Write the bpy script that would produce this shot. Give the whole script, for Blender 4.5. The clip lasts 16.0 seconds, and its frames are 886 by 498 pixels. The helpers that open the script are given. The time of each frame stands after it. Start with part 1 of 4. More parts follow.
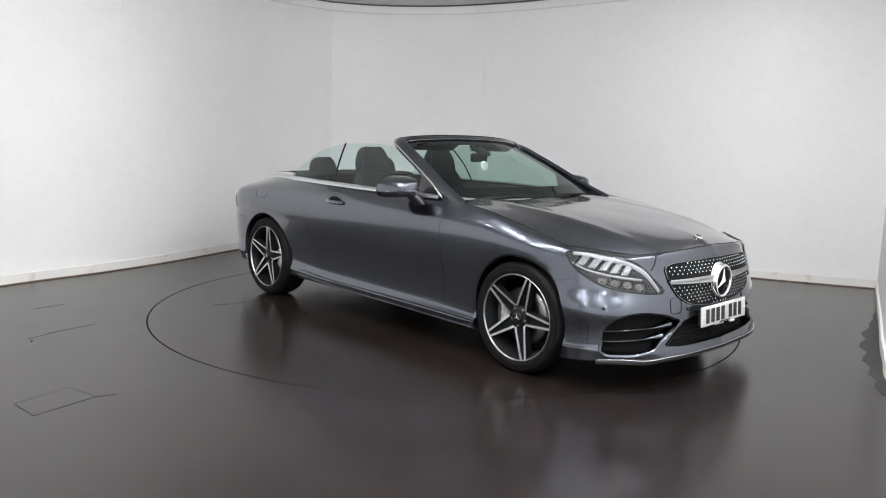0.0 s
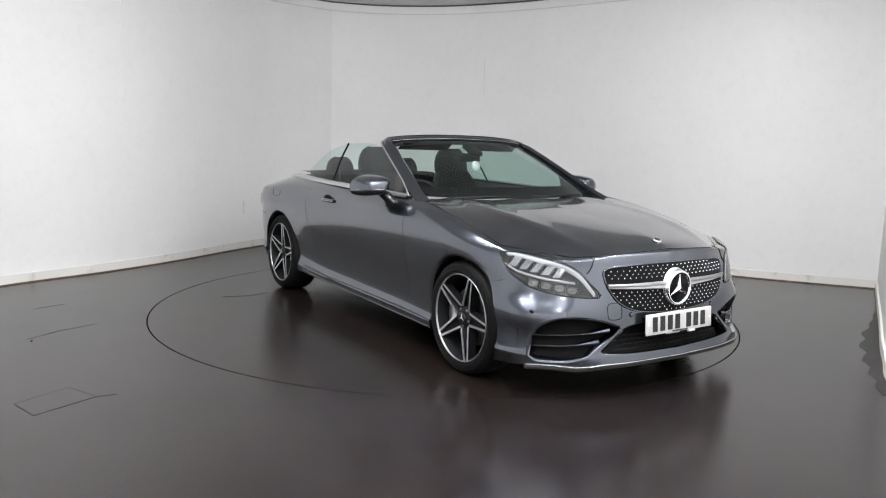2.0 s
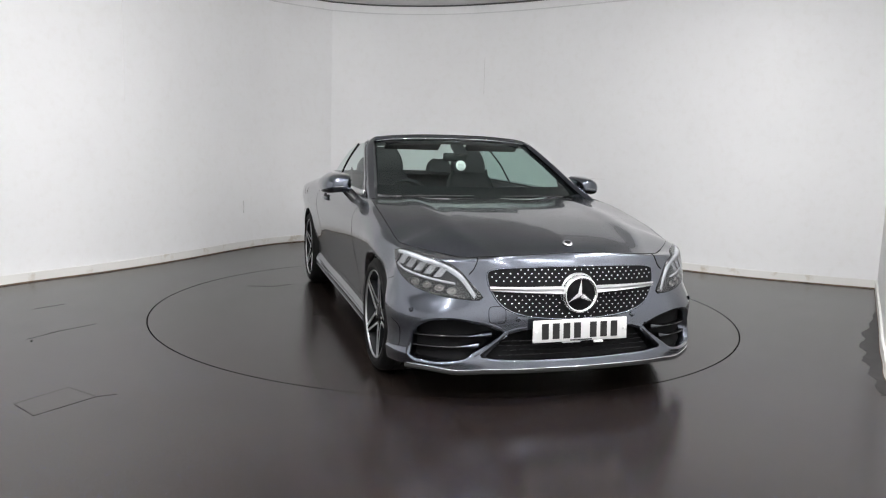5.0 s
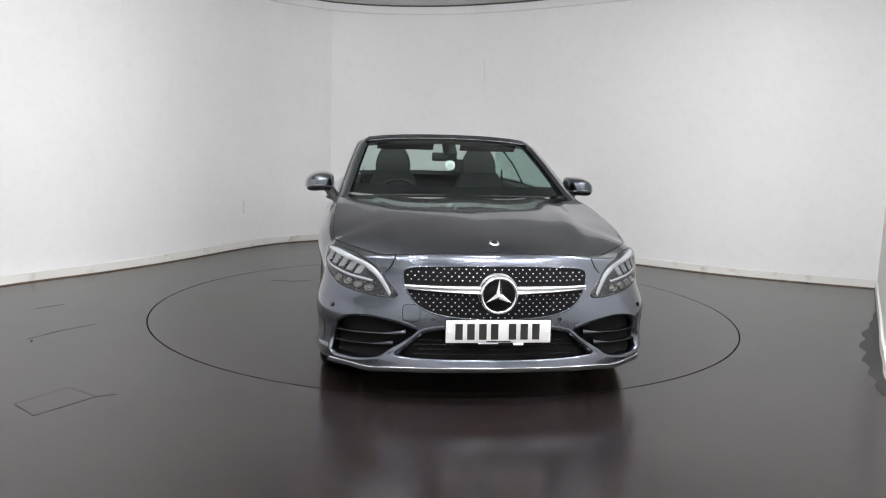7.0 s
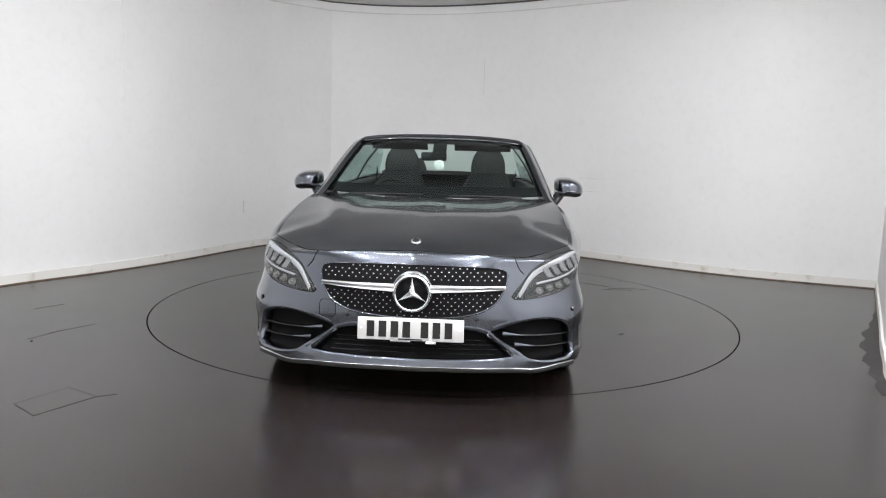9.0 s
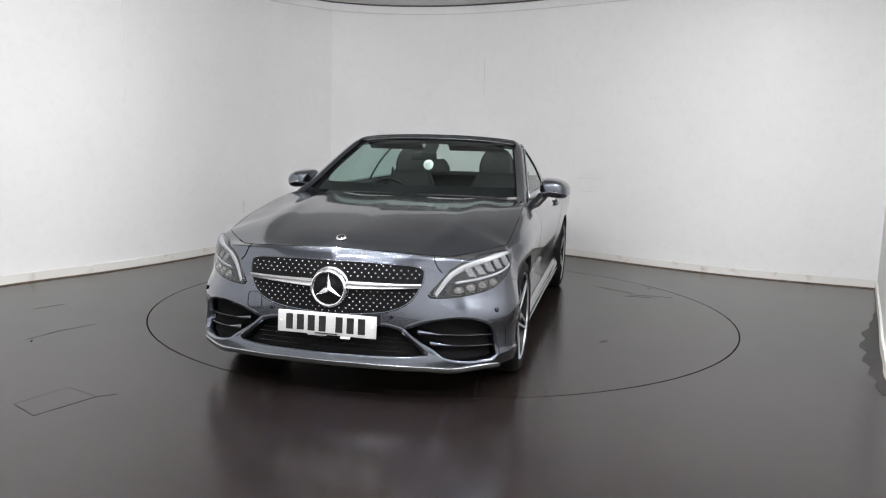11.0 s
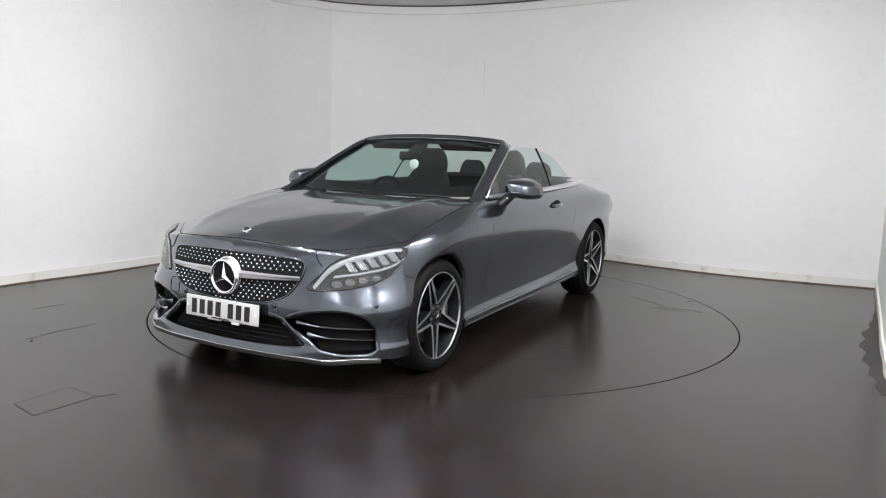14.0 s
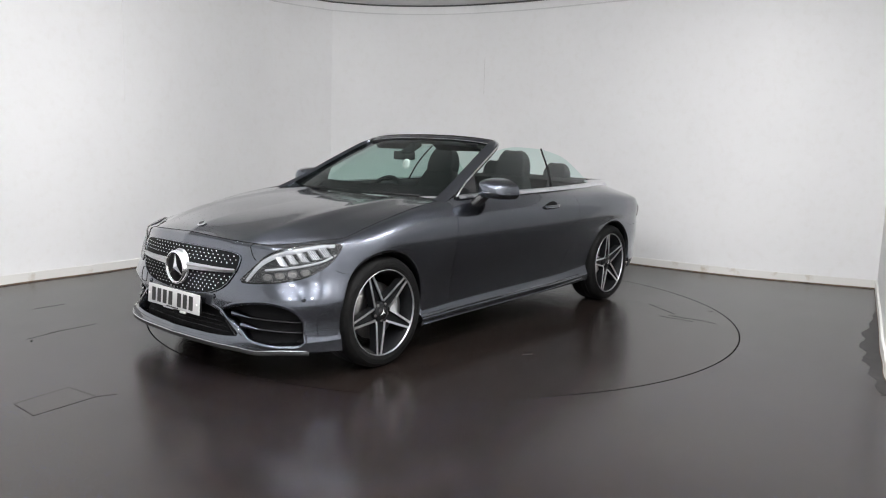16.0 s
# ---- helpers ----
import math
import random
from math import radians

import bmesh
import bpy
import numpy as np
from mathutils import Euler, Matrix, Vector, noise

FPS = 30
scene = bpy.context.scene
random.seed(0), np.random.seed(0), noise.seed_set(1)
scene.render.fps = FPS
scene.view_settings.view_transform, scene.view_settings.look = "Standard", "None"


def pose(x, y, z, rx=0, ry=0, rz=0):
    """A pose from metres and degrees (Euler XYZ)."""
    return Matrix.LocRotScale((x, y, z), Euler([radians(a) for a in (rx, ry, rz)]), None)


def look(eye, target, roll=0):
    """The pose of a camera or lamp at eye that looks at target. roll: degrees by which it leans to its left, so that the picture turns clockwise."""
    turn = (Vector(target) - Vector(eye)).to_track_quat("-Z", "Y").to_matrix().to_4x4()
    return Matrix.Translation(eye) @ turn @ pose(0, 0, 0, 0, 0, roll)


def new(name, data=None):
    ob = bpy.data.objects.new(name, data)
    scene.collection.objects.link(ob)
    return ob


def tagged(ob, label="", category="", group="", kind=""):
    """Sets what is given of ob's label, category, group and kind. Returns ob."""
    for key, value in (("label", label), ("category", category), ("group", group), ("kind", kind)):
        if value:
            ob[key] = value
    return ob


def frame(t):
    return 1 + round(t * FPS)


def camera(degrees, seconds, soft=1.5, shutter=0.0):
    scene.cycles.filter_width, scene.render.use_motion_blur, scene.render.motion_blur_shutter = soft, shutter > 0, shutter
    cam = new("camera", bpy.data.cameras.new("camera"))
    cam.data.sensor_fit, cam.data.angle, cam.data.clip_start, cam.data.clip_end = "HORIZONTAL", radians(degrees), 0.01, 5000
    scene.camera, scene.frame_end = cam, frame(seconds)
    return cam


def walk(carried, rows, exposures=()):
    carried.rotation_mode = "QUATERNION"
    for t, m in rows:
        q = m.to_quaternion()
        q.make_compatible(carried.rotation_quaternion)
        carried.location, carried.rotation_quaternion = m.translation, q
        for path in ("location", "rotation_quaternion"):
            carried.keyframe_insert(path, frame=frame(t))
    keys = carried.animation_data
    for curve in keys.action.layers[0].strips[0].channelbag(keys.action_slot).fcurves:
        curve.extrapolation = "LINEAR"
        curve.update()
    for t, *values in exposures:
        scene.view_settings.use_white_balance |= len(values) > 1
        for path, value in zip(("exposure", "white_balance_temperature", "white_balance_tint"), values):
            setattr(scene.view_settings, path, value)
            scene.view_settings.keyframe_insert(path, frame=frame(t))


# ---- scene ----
from mathutils.bvhtree import BVHTree

# ---- camera: fixed, in front of the turntable ----
cam = camera(61.3, 16.0, soft=1.1)
EYE = (0.0, -5.885, 1.2845)
AIM = (-0.00302, -4.8948, 1.1446)
walk(cam, [(0, look(EYE, AIM, 1.61)), (16, look(EYE, AIM, 1.61))])

# turntable angle over the clip, seconds and degrees
TURN = [(0, 43.77), (1.5, 36.14), (3.5, 25.82), (7, 7.66), (9, -2.85), (12.5, -21.1), (14.5, -31.58), (16, -39.28)]

# ---- world: closed windowless studio ----
world = bpy.data.worlds.new("world")
scene.world = world
world.use_nodes = True
world.node_tree.nodes["Background"].inputs[0].default_value = (0.02, 0.02, 0.02, 1)
world.node_tree.nodes["Background"].inputs[1].default_value = 0.2
scene.view_settings.exposure = 0.0
PANEL_GLOW = 475.0
SPOT_GLOW = 70.0


# ---- materials ----
def mat_new(name):
    m = bpy.data.materials.new(name)
    m.use_nodes = True
    nt = m.node_tree
    return m, nt, nt.nodes["Principled BSDF"]


def node(nt, kind, **kw):
    n = nt.nodes.new(kind)
    for k, v in kw.items():
        n.inputs[k].default_value = v
    return n


def noise_tex(nt, scale, detail=4.0, coords="Object", rough=0.6):
    tc = nt.nodes.new("ShaderNodeTexCoord")
    n = node(nt, "ShaderNodeTexNoise", Scale=scale, Detail=detail, Roughness=rough)
    nt.links.new(tc.outputs[coords], n.inputs["Vector"])
    return n


def ramp(nt, src, p0, c0, p1, c1):
    r = nt.nodes.new("ShaderNodeValToRGB")
    r.color_ramp.elements[0].position, r.color_ramp.elements[0].color = p0, (*c0, 1)
    r.color_ramp.elements[1].position, r.color_ramp.elements[1].color = p1, (*c1, 1)
    nt.links.new(src, r.inputs[0])
    return r


def simple(name, col, rough=0.5, metal=0.0, vary=0.12, scale=30.0, coat=0.0, bump=0.0, bump_scale=200.0, spec=0.5):
    m, nt, b = mat_new(name)
    n = noise_tex(nt, scale)
    lo = tuple(c * (1 - vary) for c in col)
    hi = tuple(min(1, c * (1 + vary)) for c in col)
    r = ramp(nt, n.outputs["Fac"], 0.3, lo, 0.7, hi)
    nt.links.new(r.outputs[0], b.inputs["Base Color"])
    mr = node(nt, "ShaderNodeMapRange")
    mr.inputs["To Min"].default_value, mr.inputs["To Max"].default_value = rough * 0.85, min(1, rough * 1.15)
    nt.links.new(n.outputs["Fac"], mr.inputs["Value"])
    nt.links.new(mr.outputs[0], b.inputs["Roughness"])
    b.inputs["Metallic"].default_value = metal
    b.inputs["Coat Weight"].default_value = coat
    b.inputs["Coat Roughness"].default_value = 0.03
    b.inputs["Specular IOR Level"].default_value = spec
    if bump:
        n2 = noise_tex(nt, bump_scale, 3.0)
        bp = node(nt, "ShaderNodeBump", Strength=bump, Distance=0.002)
        nt.links.new(n2.outputs["Fac"], bp.inputs["Height"])
        nt.links.new(bp.outputs[0], b.inputs["Normal"])
    return m


def paint_material():
    m, nt, b = mat_new("grey_metallic_paint")
    fl = noise_tex(nt, 900.0, 2.0)
    big = noise_tex(nt, 3.0, 3.0)
    r = ramp(nt, fl.outputs["Fac"], 0.35, (0.088, 0.097, 0.118), 0.65, (0.124, 0.137, 0.166))
    mx = nt.nodes.new("ShaderNodeMixRGB")
    mx.blend_type = "MULTIPLY"
    mx.inputs[0].default_value = 1.0
    r2 = ramp(nt, big.outputs["Fac"], 0.3, (0.94, 0.94, 0.94), 0.7, (1, 1, 1))
    nt.links.new(r.outputs[0], mx.inputs[1])
    nt.links.new(r2.outputs[0], mx.inputs[2])
    nt.links.new(mx.outputs[0], b.inputs["Base Color"])
    b.inputs["Metallic"].default_value = 1.0
    b.inputs["Roughness"].default_value = 0.215
    b.inputs["Coat Weight"].default_value = 1.0
    b.inputs["Coat Roughness"].default_value = 0.05
    return m


def glass_material(name, tint, gloss=0.02):
    m = bpy.data.materials.new(name)
    m.use_nodes = True
    nt = m.node_tree
    nt.nodes.clear()
    out = nt.nodes.new("ShaderNodeOutputMaterial")
    tr = nt.nodes.new("ShaderNodeBsdfTransparent")
    tr.inputs[0].default_value = (*tint, 1)
    gl = nt.nodes.new("ShaderNodeBsdfGlossy")
    gl.inputs["Roughness"].default_value = gloss
    lw = node(nt, "ShaderNodeLayerWeight", Blend=0.5)
    pw = nt.nodes.new("ShaderNodeMath")
    pw.operation = "POWER"
    pw.inputs[1].default_value = 5.0
    nt.links.new(lw.outputs["Facing"], pw.inputs[0])
    fr = nt.nodes.new("ShaderNodeMath")
    fr.operation = "MULTIPLY_ADD"
    fr.inputs[1].default_value, fr.inputs[2].default_value = 0.9, 0.045
    nt.links.new(pw.outputs[0], fr.inputs[0])
    mx = nt.nodes.new("ShaderNodeMixShader")
    nt.links.new(fr.outputs[0], mx.inputs[0])
    nt.links.new(tr.outputs[0], mx.inputs[1])
    nt.links.new(gl.outputs[0], mx.inputs[2])
    nt.links.new(mx.outputs[0], out.inputs[0])
    return m


def floor_material(name, flecks=True):
    m, nt, b = mat_new(name)
    tc = nt.nodes.new("ShaderNodeTexCoord")
    base = noise_tex(nt, 2.2, 6.0)
    fine = noise_tex(nt, 260.0, 2.0)
    c1 = ramp(nt, base.outputs["Fac"], 0.3, (0.0122, 0.0093, 0.0081), 0.7, (0.0158, 0.0123, 0.0108))
    c2 = ramp(nt, fine.outputs["Fac"], 0.35, (0.72, 0.72, 0.72), 0.7, (1.3, 1.28, 1.25))
    mul = nt.nodes.new("ShaderNodeMixRGB")
    mul.blend_type = "MULTIPLY"
    mul.inputs[0].default_value = 1.0
    nt.links.new(c1.outputs[0], mul.inputs[1])
    nt.links.new(c2.outputs[0], mul.inputs[2])
    mott = noise_tex(nt, 9.0, 5.0)
    c3 = ramp(nt, mott.outputs["Fac"], 0.38, (1.12, 0.99, 0.93), 0.62, (0.90, 0.98, 1.08))
    mul2 = nt.nodes.new("ShaderNodeMixRGB")
    mul2.blend_type = "MULTIPLY"
    mul2.inputs[0].default_value = 1.0
    nt.links.new(mul.outputs[0], mul2.inputs[1])
    nt.links.new(c3.outputs[0], mul2.inputs[2])
    last = mul2.outputs[0]
    # scattered light and bluish flecks of the safety flooring
    for scale, limit, col in () if not flecks else ((68.0, 0.12, (0.36, 0.38, 0.47)), (84.0, 0.175, (0.12, 0.145, 0.37)), (95.0, 0.165, (0.11, 0.105, 0.10)), (61.0, 0.125, (0.125, 0.12, 0.13))):
        vo = nt.nodes.new("ShaderNodeTexVoronoi")
        vo.inputs["Scale"].default_value = scale
        nt.links.new(tc.outputs["Object"], vo.inputs["Vector"])
        sep = nt.nodes.new("ShaderNodeSeparateColor")
        nt.links.new(vo.outputs["Color"], sep.inputs[0])
        lim = node(nt, "ShaderNodeMath")
        lim.operation = "MULTIPLY"
        lim.inputs[1].default_value = limit
        nt.links.new(sep.outputs[0], lim.inputs[0])
        less = nt.nodes.new("ShaderNodeMath")
        less.operation = "LESS_THAN"
        nt.links.new(vo.outputs["Distance"], less.inputs[0])
        nt.links.new(lim.outputs[0], less.inputs[1])
        mx = nt.nodes.new("ShaderNodeMixRGB")
        nt.links.new(less.outputs[0], mx.inputs[0])
        nt.links.new(last, mx.inputs[1])
        mx.inputs[2].default_value = (*col, 1)
        last = mx.outputs[0]
    nt.links.new(last, b.inputs["Base Color"])
    ro = nt.nodes.new("ShaderNodeMapRange")
    ro.inputs["From Min"].default_value, ro.inputs["From Max"].default_value = 0.3, 0.7
    ro.inputs["To Min"].default_value, ro.inputs["To Max"].default_value = 0.205, 0.235
    nt.links.new(base.outputs["Fac"], ro.inputs["Value"])
    nt.links.new(ro.outputs[0], b.inputs["Roughness"])
    b.inputs["Specular IOR Level"].default_value = 0.42
    bp = node(nt, "ShaderNodeBump", Strength=0.12, Distance=0.001)
    nt.links.new(fine.outputs["Fac"], bp.inputs["Height"])
    nt.links.new(bp.outputs[0], b.inputs["Normal"])
    return m


def wall_material():
    m, nt, b = mat_new("white_wall_paint")
    n1 = noise_tex(nt, 0.9, 5.0)
    n2 = noise_tex(nt, 14.0, 6.0)
    r1 = ramp(nt, n1.outputs["Fac"], 0.3, (0.86, 0.86, 0.86), 0.7, (0.90, 0.90, 0.90))
    r2 = ramp(nt, n2.outputs["Fac"], 0.25, (0.97, 0.965, 0.955), 0.5, (1, 1, 1))
    mx = nt.nodes.new("ShaderNodeMixRGB")
    mx.blend_type = "MULTIPLY"
    mx.inputs[0].default_value = 1.0
    nt.links.new(r1.outputs[0], mx.inputs[1])
    nt.links.new(r2.outputs[0], mx.inputs[2])
    nt.links.new(mx.outputs[0], b.inputs["Base Color"])
    b.inputs["Roughness"].default_value = 0.55
    bp = node(nt, "ShaderNodeBump", Strength=0.08, Distance=0.004)
    nt.links.new(n1.outputs["Fac"], bp.inputs["Height"])
    nt.links.new(bp.outputs[0], b.inputs["Normal"])
    return m


def glow(name, col, power):
    m, nt, b = mat_new(name)
    b.inputs["Base Color"].default_value = (0.9, 0.9, 0.9, 1)
    b.inputs["Emission Color"].default_value = (*col, 1)
    b.inputs["Emission Strength"].default_value = power
    return m


def skirting_material():
    m, nt, b = mat_new("skirting_paint")
    n1 = noise_tex(nt, 6.0, 7.0)
    r1 = ramp(nt, n1.outputs["Fac"], 0.26, (0.60, 0.54, 0.46), 0.42, (0.82, 0.81, 0.78))
    nt.links.new(r1.outputs[0], b.inputs["Base Color"])
    b.inputs["Roughness"].default_value = 0.45
    return m


PAINT = paint_material()
WALL = wall_material()
FLOOR = floor_material("dark_speckled_vinyl")
TABLE = floor_material("dark_turntable_vinyl", False)
SKIRT = skirting_material()
CEIL = simple("grey_ceiling", (0.72, 0.72, 0.72), 0.8, vary=0.05, scale=3)
BLACK = simple("gloss_black", (0.012, 0.012, 0.013), 0.18, vary=0.2)
GAPGREY = simple("shadow_gap_grey", (0.10, 0.10, 0.10), 0.8)
MATT = simple("matt_black_plastic", (0.010, 0.010, 0.0105), 0.6, vary=0.25, scale=60, bump=0.2)
SHUT = simple("shut_line_black", (0.005, 0.005, 0.0055), 0.75, spec=0.12)
GRILLE = simple("grille_black", (0.006, 0.006, 0.0065), 0.6, spec=0.06)
CHROME = simple("chrome", (0.78, 0.79, 0.80), 0.10, metal=1.0, vary=0.03)
LOUVRE = simple("brushed_silver", (0.46, 0.465, 0.475), 0.32, metal=1.0, vary=0.06)
SATIN = simple("satin_silver", (0.74, 0.75, 0.77), 0.33, metal=1.0, vary=0.04)
RUBBER = simple("tyre_rubber", (0.0075, 0.0075, 0.0075), 0.6, vary=0.3, scale=40, bump=0.3, bump_scale=120, spec=0.10)
RIMDARK = simple("rim_dark_grey", (0.010, 0.0105, 0.0115), 0.45, spec=0.12)
DISC = simple("brake_disc_steel", (0.20, 0.195, 0.19), 0.4, metal=1.0, vary=0.15, scale=80)
LEATHER = simple("black_leather", (0.011, 0.011, 0.012), 0.5, vary=0.2, scale=25, bump=0.06, bump_scale=200, spec=0.2)
FABRIC = simple("black_canvas", (0.012, 0.012, 0.013), 0.85, vary=0.3, scale=60, bump=0.1, bump_scale=200, spec=0.2)
PLASTIC = simple("dark_dash_plastic", (0.028, 0.028, 0.030), 0.5, vary=0.2, scale=50, bump=0.15)
GLASS = glass_material("green_tinted_glass", (0.78, 0.92, 0.885))
SCREEN = glass_material("windscreen_glass", (0.62, 0.76, 0.71))
LENS = glass_material("clear_lamp_lens", (0.93, 0.94, 0.95))
LAMPIN = simple("lamp_housing", (0.55, 0.56, 0.58), 0.26, metal=0.6, vary=0.3, scale=90)
LAMPDARK = simple("lamp_bezel", (0.024, 0.025, 0.026), 0.35, vary=0.3, metal=0.4, scale=60, spec=0.3)
DRL = simple("white_light_guide", (0.32, 0.33, 0.345), 0.2, vary=0.02)
PLATE = simple("white_plate", (0.57, 0.57, 0.565), 0.35, vary=0.02)
INK = simple("plate_black", (0.01, 0.01, 0.01), 0.4)
TAILRED = simple("red_lamp_plastic", (0.42, 0.03, 0.035), 0.2, vary=0.1, coat=0.6)
PAPER = simple("white_paper", (0.88, 0.88, 0.87), 0.6, vary=0.03)
PALEINK = simple("grey_print", (0.25, 0.26, 0.27), 0.6)
DARKPATCH = simple("dark_floor_patch", (0.0095, 0.0085, 0.008), 0.44, vary=0.3, scale=8)
SCUFF = simple("floor_scuff", (0.0095, 0.0085, 0.008), 0.40, vary=0.3)
WALLMARK = simple("wall_scratch", (0.72, 0.71, 0.70), 0.6)
DIRT = simple("floor_edge_dirt", (0.16, 0.11, 0.075), 0.8, vary=0.5, scale=9)
PANEL = glow("led_panel", (0.985, 0.98, 0.99), PANEL_GLOW)
SPOT = glow("spot_lens", (1.0, 0.98, 0.98), SPOT_GLOW)


# ---- mesh helpers ----
def part(name, bm, material, parent, label="", smooth=True):
    me = bpy.data.meshes.new(name)
    bmesh.ops.recalc_face_normals(bm, faces=bm.faces)
    for f in bm.faces:
        f.smooth = smooth
    bm.to_mesh(me)
    bm.free()
    me.materials.append(material)
    ob = new(name, me)
    if parent:
        ob.parent = parent
    if label:
        ob["label"] = label
    return ob


def sharp(ob, degrees=35):
    me = ob.data
    bm = bmesh.new()
    bm.from_mesh(me)
    lim = radians(degrees)
    for e in bm.edges:
        if len(e.link_faces) == 2 and e.calc_face_angle(0) > lim:
            e.smooth = False
    bm.to_mesh(me)
    bm.free()
    return ob


def curve(pts, n):
    """Smooth curve through control points, n samples."""
    p = np.asarray(pts, float)
    if len(p) == 2:
        return p[0] + (p[1] - p[0]) * np.linspace(0, 1, n)[:, None]
    q = np.vstack([2 * p[0] - p[1], p, 2 * p[-1] - p[-2]])
    t = np.linspace(0, len(p) - 1, n)
    i = np.minimum(t.astype(int), len(p) - 2)
    f = (t - i)[:, None]
    a, b, c, e = q[i], q[i + 1], q[i + 2], q[i + 3]
    return 0.5 * (2 * b + (c - a) * f + (2 * a - 5 * b + 4 * c - e) * f ** 2 + (3 * b - a - 3 * c + e) * f ** 3)


def loft(curves, nu, nv):
    """Grid nu x nv through several control curves."""
    g = np.array([curve(c, nu) for c in curves])
    return np.stack([curve(g[:, k], nv) for k in range(nu)])


def add_grid(bm, g, close_u=False):
    nu, nv = g.shape[:2]
    vs = [[bm.verts.new(g[i, j]) for j in range(nv)] for i in range(nu)]
    for i in range(nu if close_u else nu - 1):
        for j in range(nv - 1):
            k = (i + 1) % nu
            bm.faces.new((vs[i][j], vs[k][j], vs[k][j + 1], vs[i][j + 1]))
    return vs


def grid(g, close_u=False, thick=0.0):
    bm = bmesh.new()
    add_grid(bm, np.asarray(g), close_u)
    bmesh.ops.remove_doubles(bm, verts=bm.verts, dist=1e-5)
    if thick:
        bmesh.ops.recalc_face_normals(bm, faces=bm.faces)
        bmesh.ops.solidify(bm, geom=bm.faces[:], thickness=thick)
    return bm


def add_tube(bm, pts, r, sides=6, flat=1.0):
    """A bar of round section along a line; flat squeezes it in z."""
    p = np.asarray(pts, float)
    t = np.gradient(p, axis=0)
    t /= np.linalg.norm(t, axis=1)[:, None] + 1e-9
    up = np.where(np.abs(t[:, 2:3]) > 0.9, np.array([[0, 1.0, 0]]), np.array([[0, 0, 1.0]]))
    a = np.cross(t, up)
    a /= np.linalg.norm(a, axis=1)[:, None] + 1e-9
    b = np.cross(a, t)
    rings = []
    for i in range(len(p)):
        rings.append([bm.verts.new(p[i] + r * (math.cos(k * 2 * math.pi / sides) * a[i] + flat * math.sin(k * 2 * math.pi / sides) * b[i])) for k in range(sides)])
    for i in range(len(p) - 1):
        for k in range(sides):
            bm.faces.new((rings[i][k], rings[i][(k + 1) % sides], rings[i + 1][(k + 1) % sides], rings[i + 1][k]))
    bm.faces.new(rings[0][::-1])
    bm.faces.new(rings[-1])


def tube(pts, r, sides=6, flat=1.0):
    bm = bmesh.new()
    add_tube(bm, pts, r, sides, flat)
    return bm


def add_box(bm, size, at=(0, 0, 0), m=None, bevel=0.0):
    b2 = bmesh.new()
    bmesh.ops.create_cube(b2, size=1.0)
    bmesh.ops.scale(b2, vec=size, verts=b2.verts)
    if bevel:
        bmesh.ops.bevel(b2, geom=b2.edges[:], offset=bevel, segments=3, affect="EDGES", profile=0.5)
    bmesh.ops.transform(b2, matrix=(Matrix.Translation(at) @ (m or Matrix())), verts=b2.verts)
    idx = {v: bm.verts.new(v.co) for v in b2.verts}
    for f in b2.faces:
        bm.faces.new([idx[v] for v in f.verts])
    b2.free()


def box(size, at=(0, 0, 0), m=None, bevel=0.0):
    bm = bmesh.new()
    add_box(bm, size, at, m, bevel)
    return bm


def lathe(profile, n=64, axis="x"):
    """profile: (along, radius) pairs turned about an axis."""
    bm = bmesh.new()
    pr = np.asarray(profile, float)
    a = np.linspace(0, 2 * math.pi, n, endpoint=False)
    g = np.zeros((n, len(pr), 3))
    g[:, :, 0] = pr[None, :, 0]
    g[:, :, 1] = pr[None, :, 1] * np.cos(a)[:, None]
    g[:, :, 2] = pr[None, :, 1] * np.sin(a)[:, None]
    if axis == "z":
        g = g[:, :, [1, 2, 0]]
    if axis == "y":
        g = g[:, :, [1, 0, 2]]
    add_grid(bm, g, True)
    bmesh.ops.remove_doubles(bm, verts=bm.verts, dist=1e-5)
    return bm


def flip(bm):
    """The same on the other side of the car."""
    bmesh.ops.scale(bm, vec=(-1, 1, 1), verts=bm.verts)
    return bm


def root(name, label, category, group="", kind=""):
    e = new(name)
    e.empty_display_size = 0.1
    return tagged(e, label, category, group, kind)


# ---- room ----
H_CEIL = 3.0
R_TABLE = 2.212
PLAN_LEFT = [(-4.6, -7.4), (-4.55, -4.0), (-4.35, -1.2), (-3.72, 0.2), (-3.2, 1.0), (-2.8, 1.75), (-2.4, 2.7), (-2.05, 3.30), (-1.5, 3.78)]
PLAN_BACK = [(-1.5, 3.78), (-0.9, 3.93), (-0.1, 3.85), (0.75, 3.47), (1.62, 2.84), (2.25, 2.32), (2.95, 1.84), (3.55, 1.55), (4.24, 1.28)]
PLAN_RIGHT = [(4.251, 1.376), (3.764, 0.486), (3.277, -0.404), (2.790, -1.295), (2.49, -2.0), (2.44, -3.3), (2.55, -5.2), (2.75, -7.4)]
PLAN_FRONT = [(2.75, -7.4), (-4.6, -7.4)]


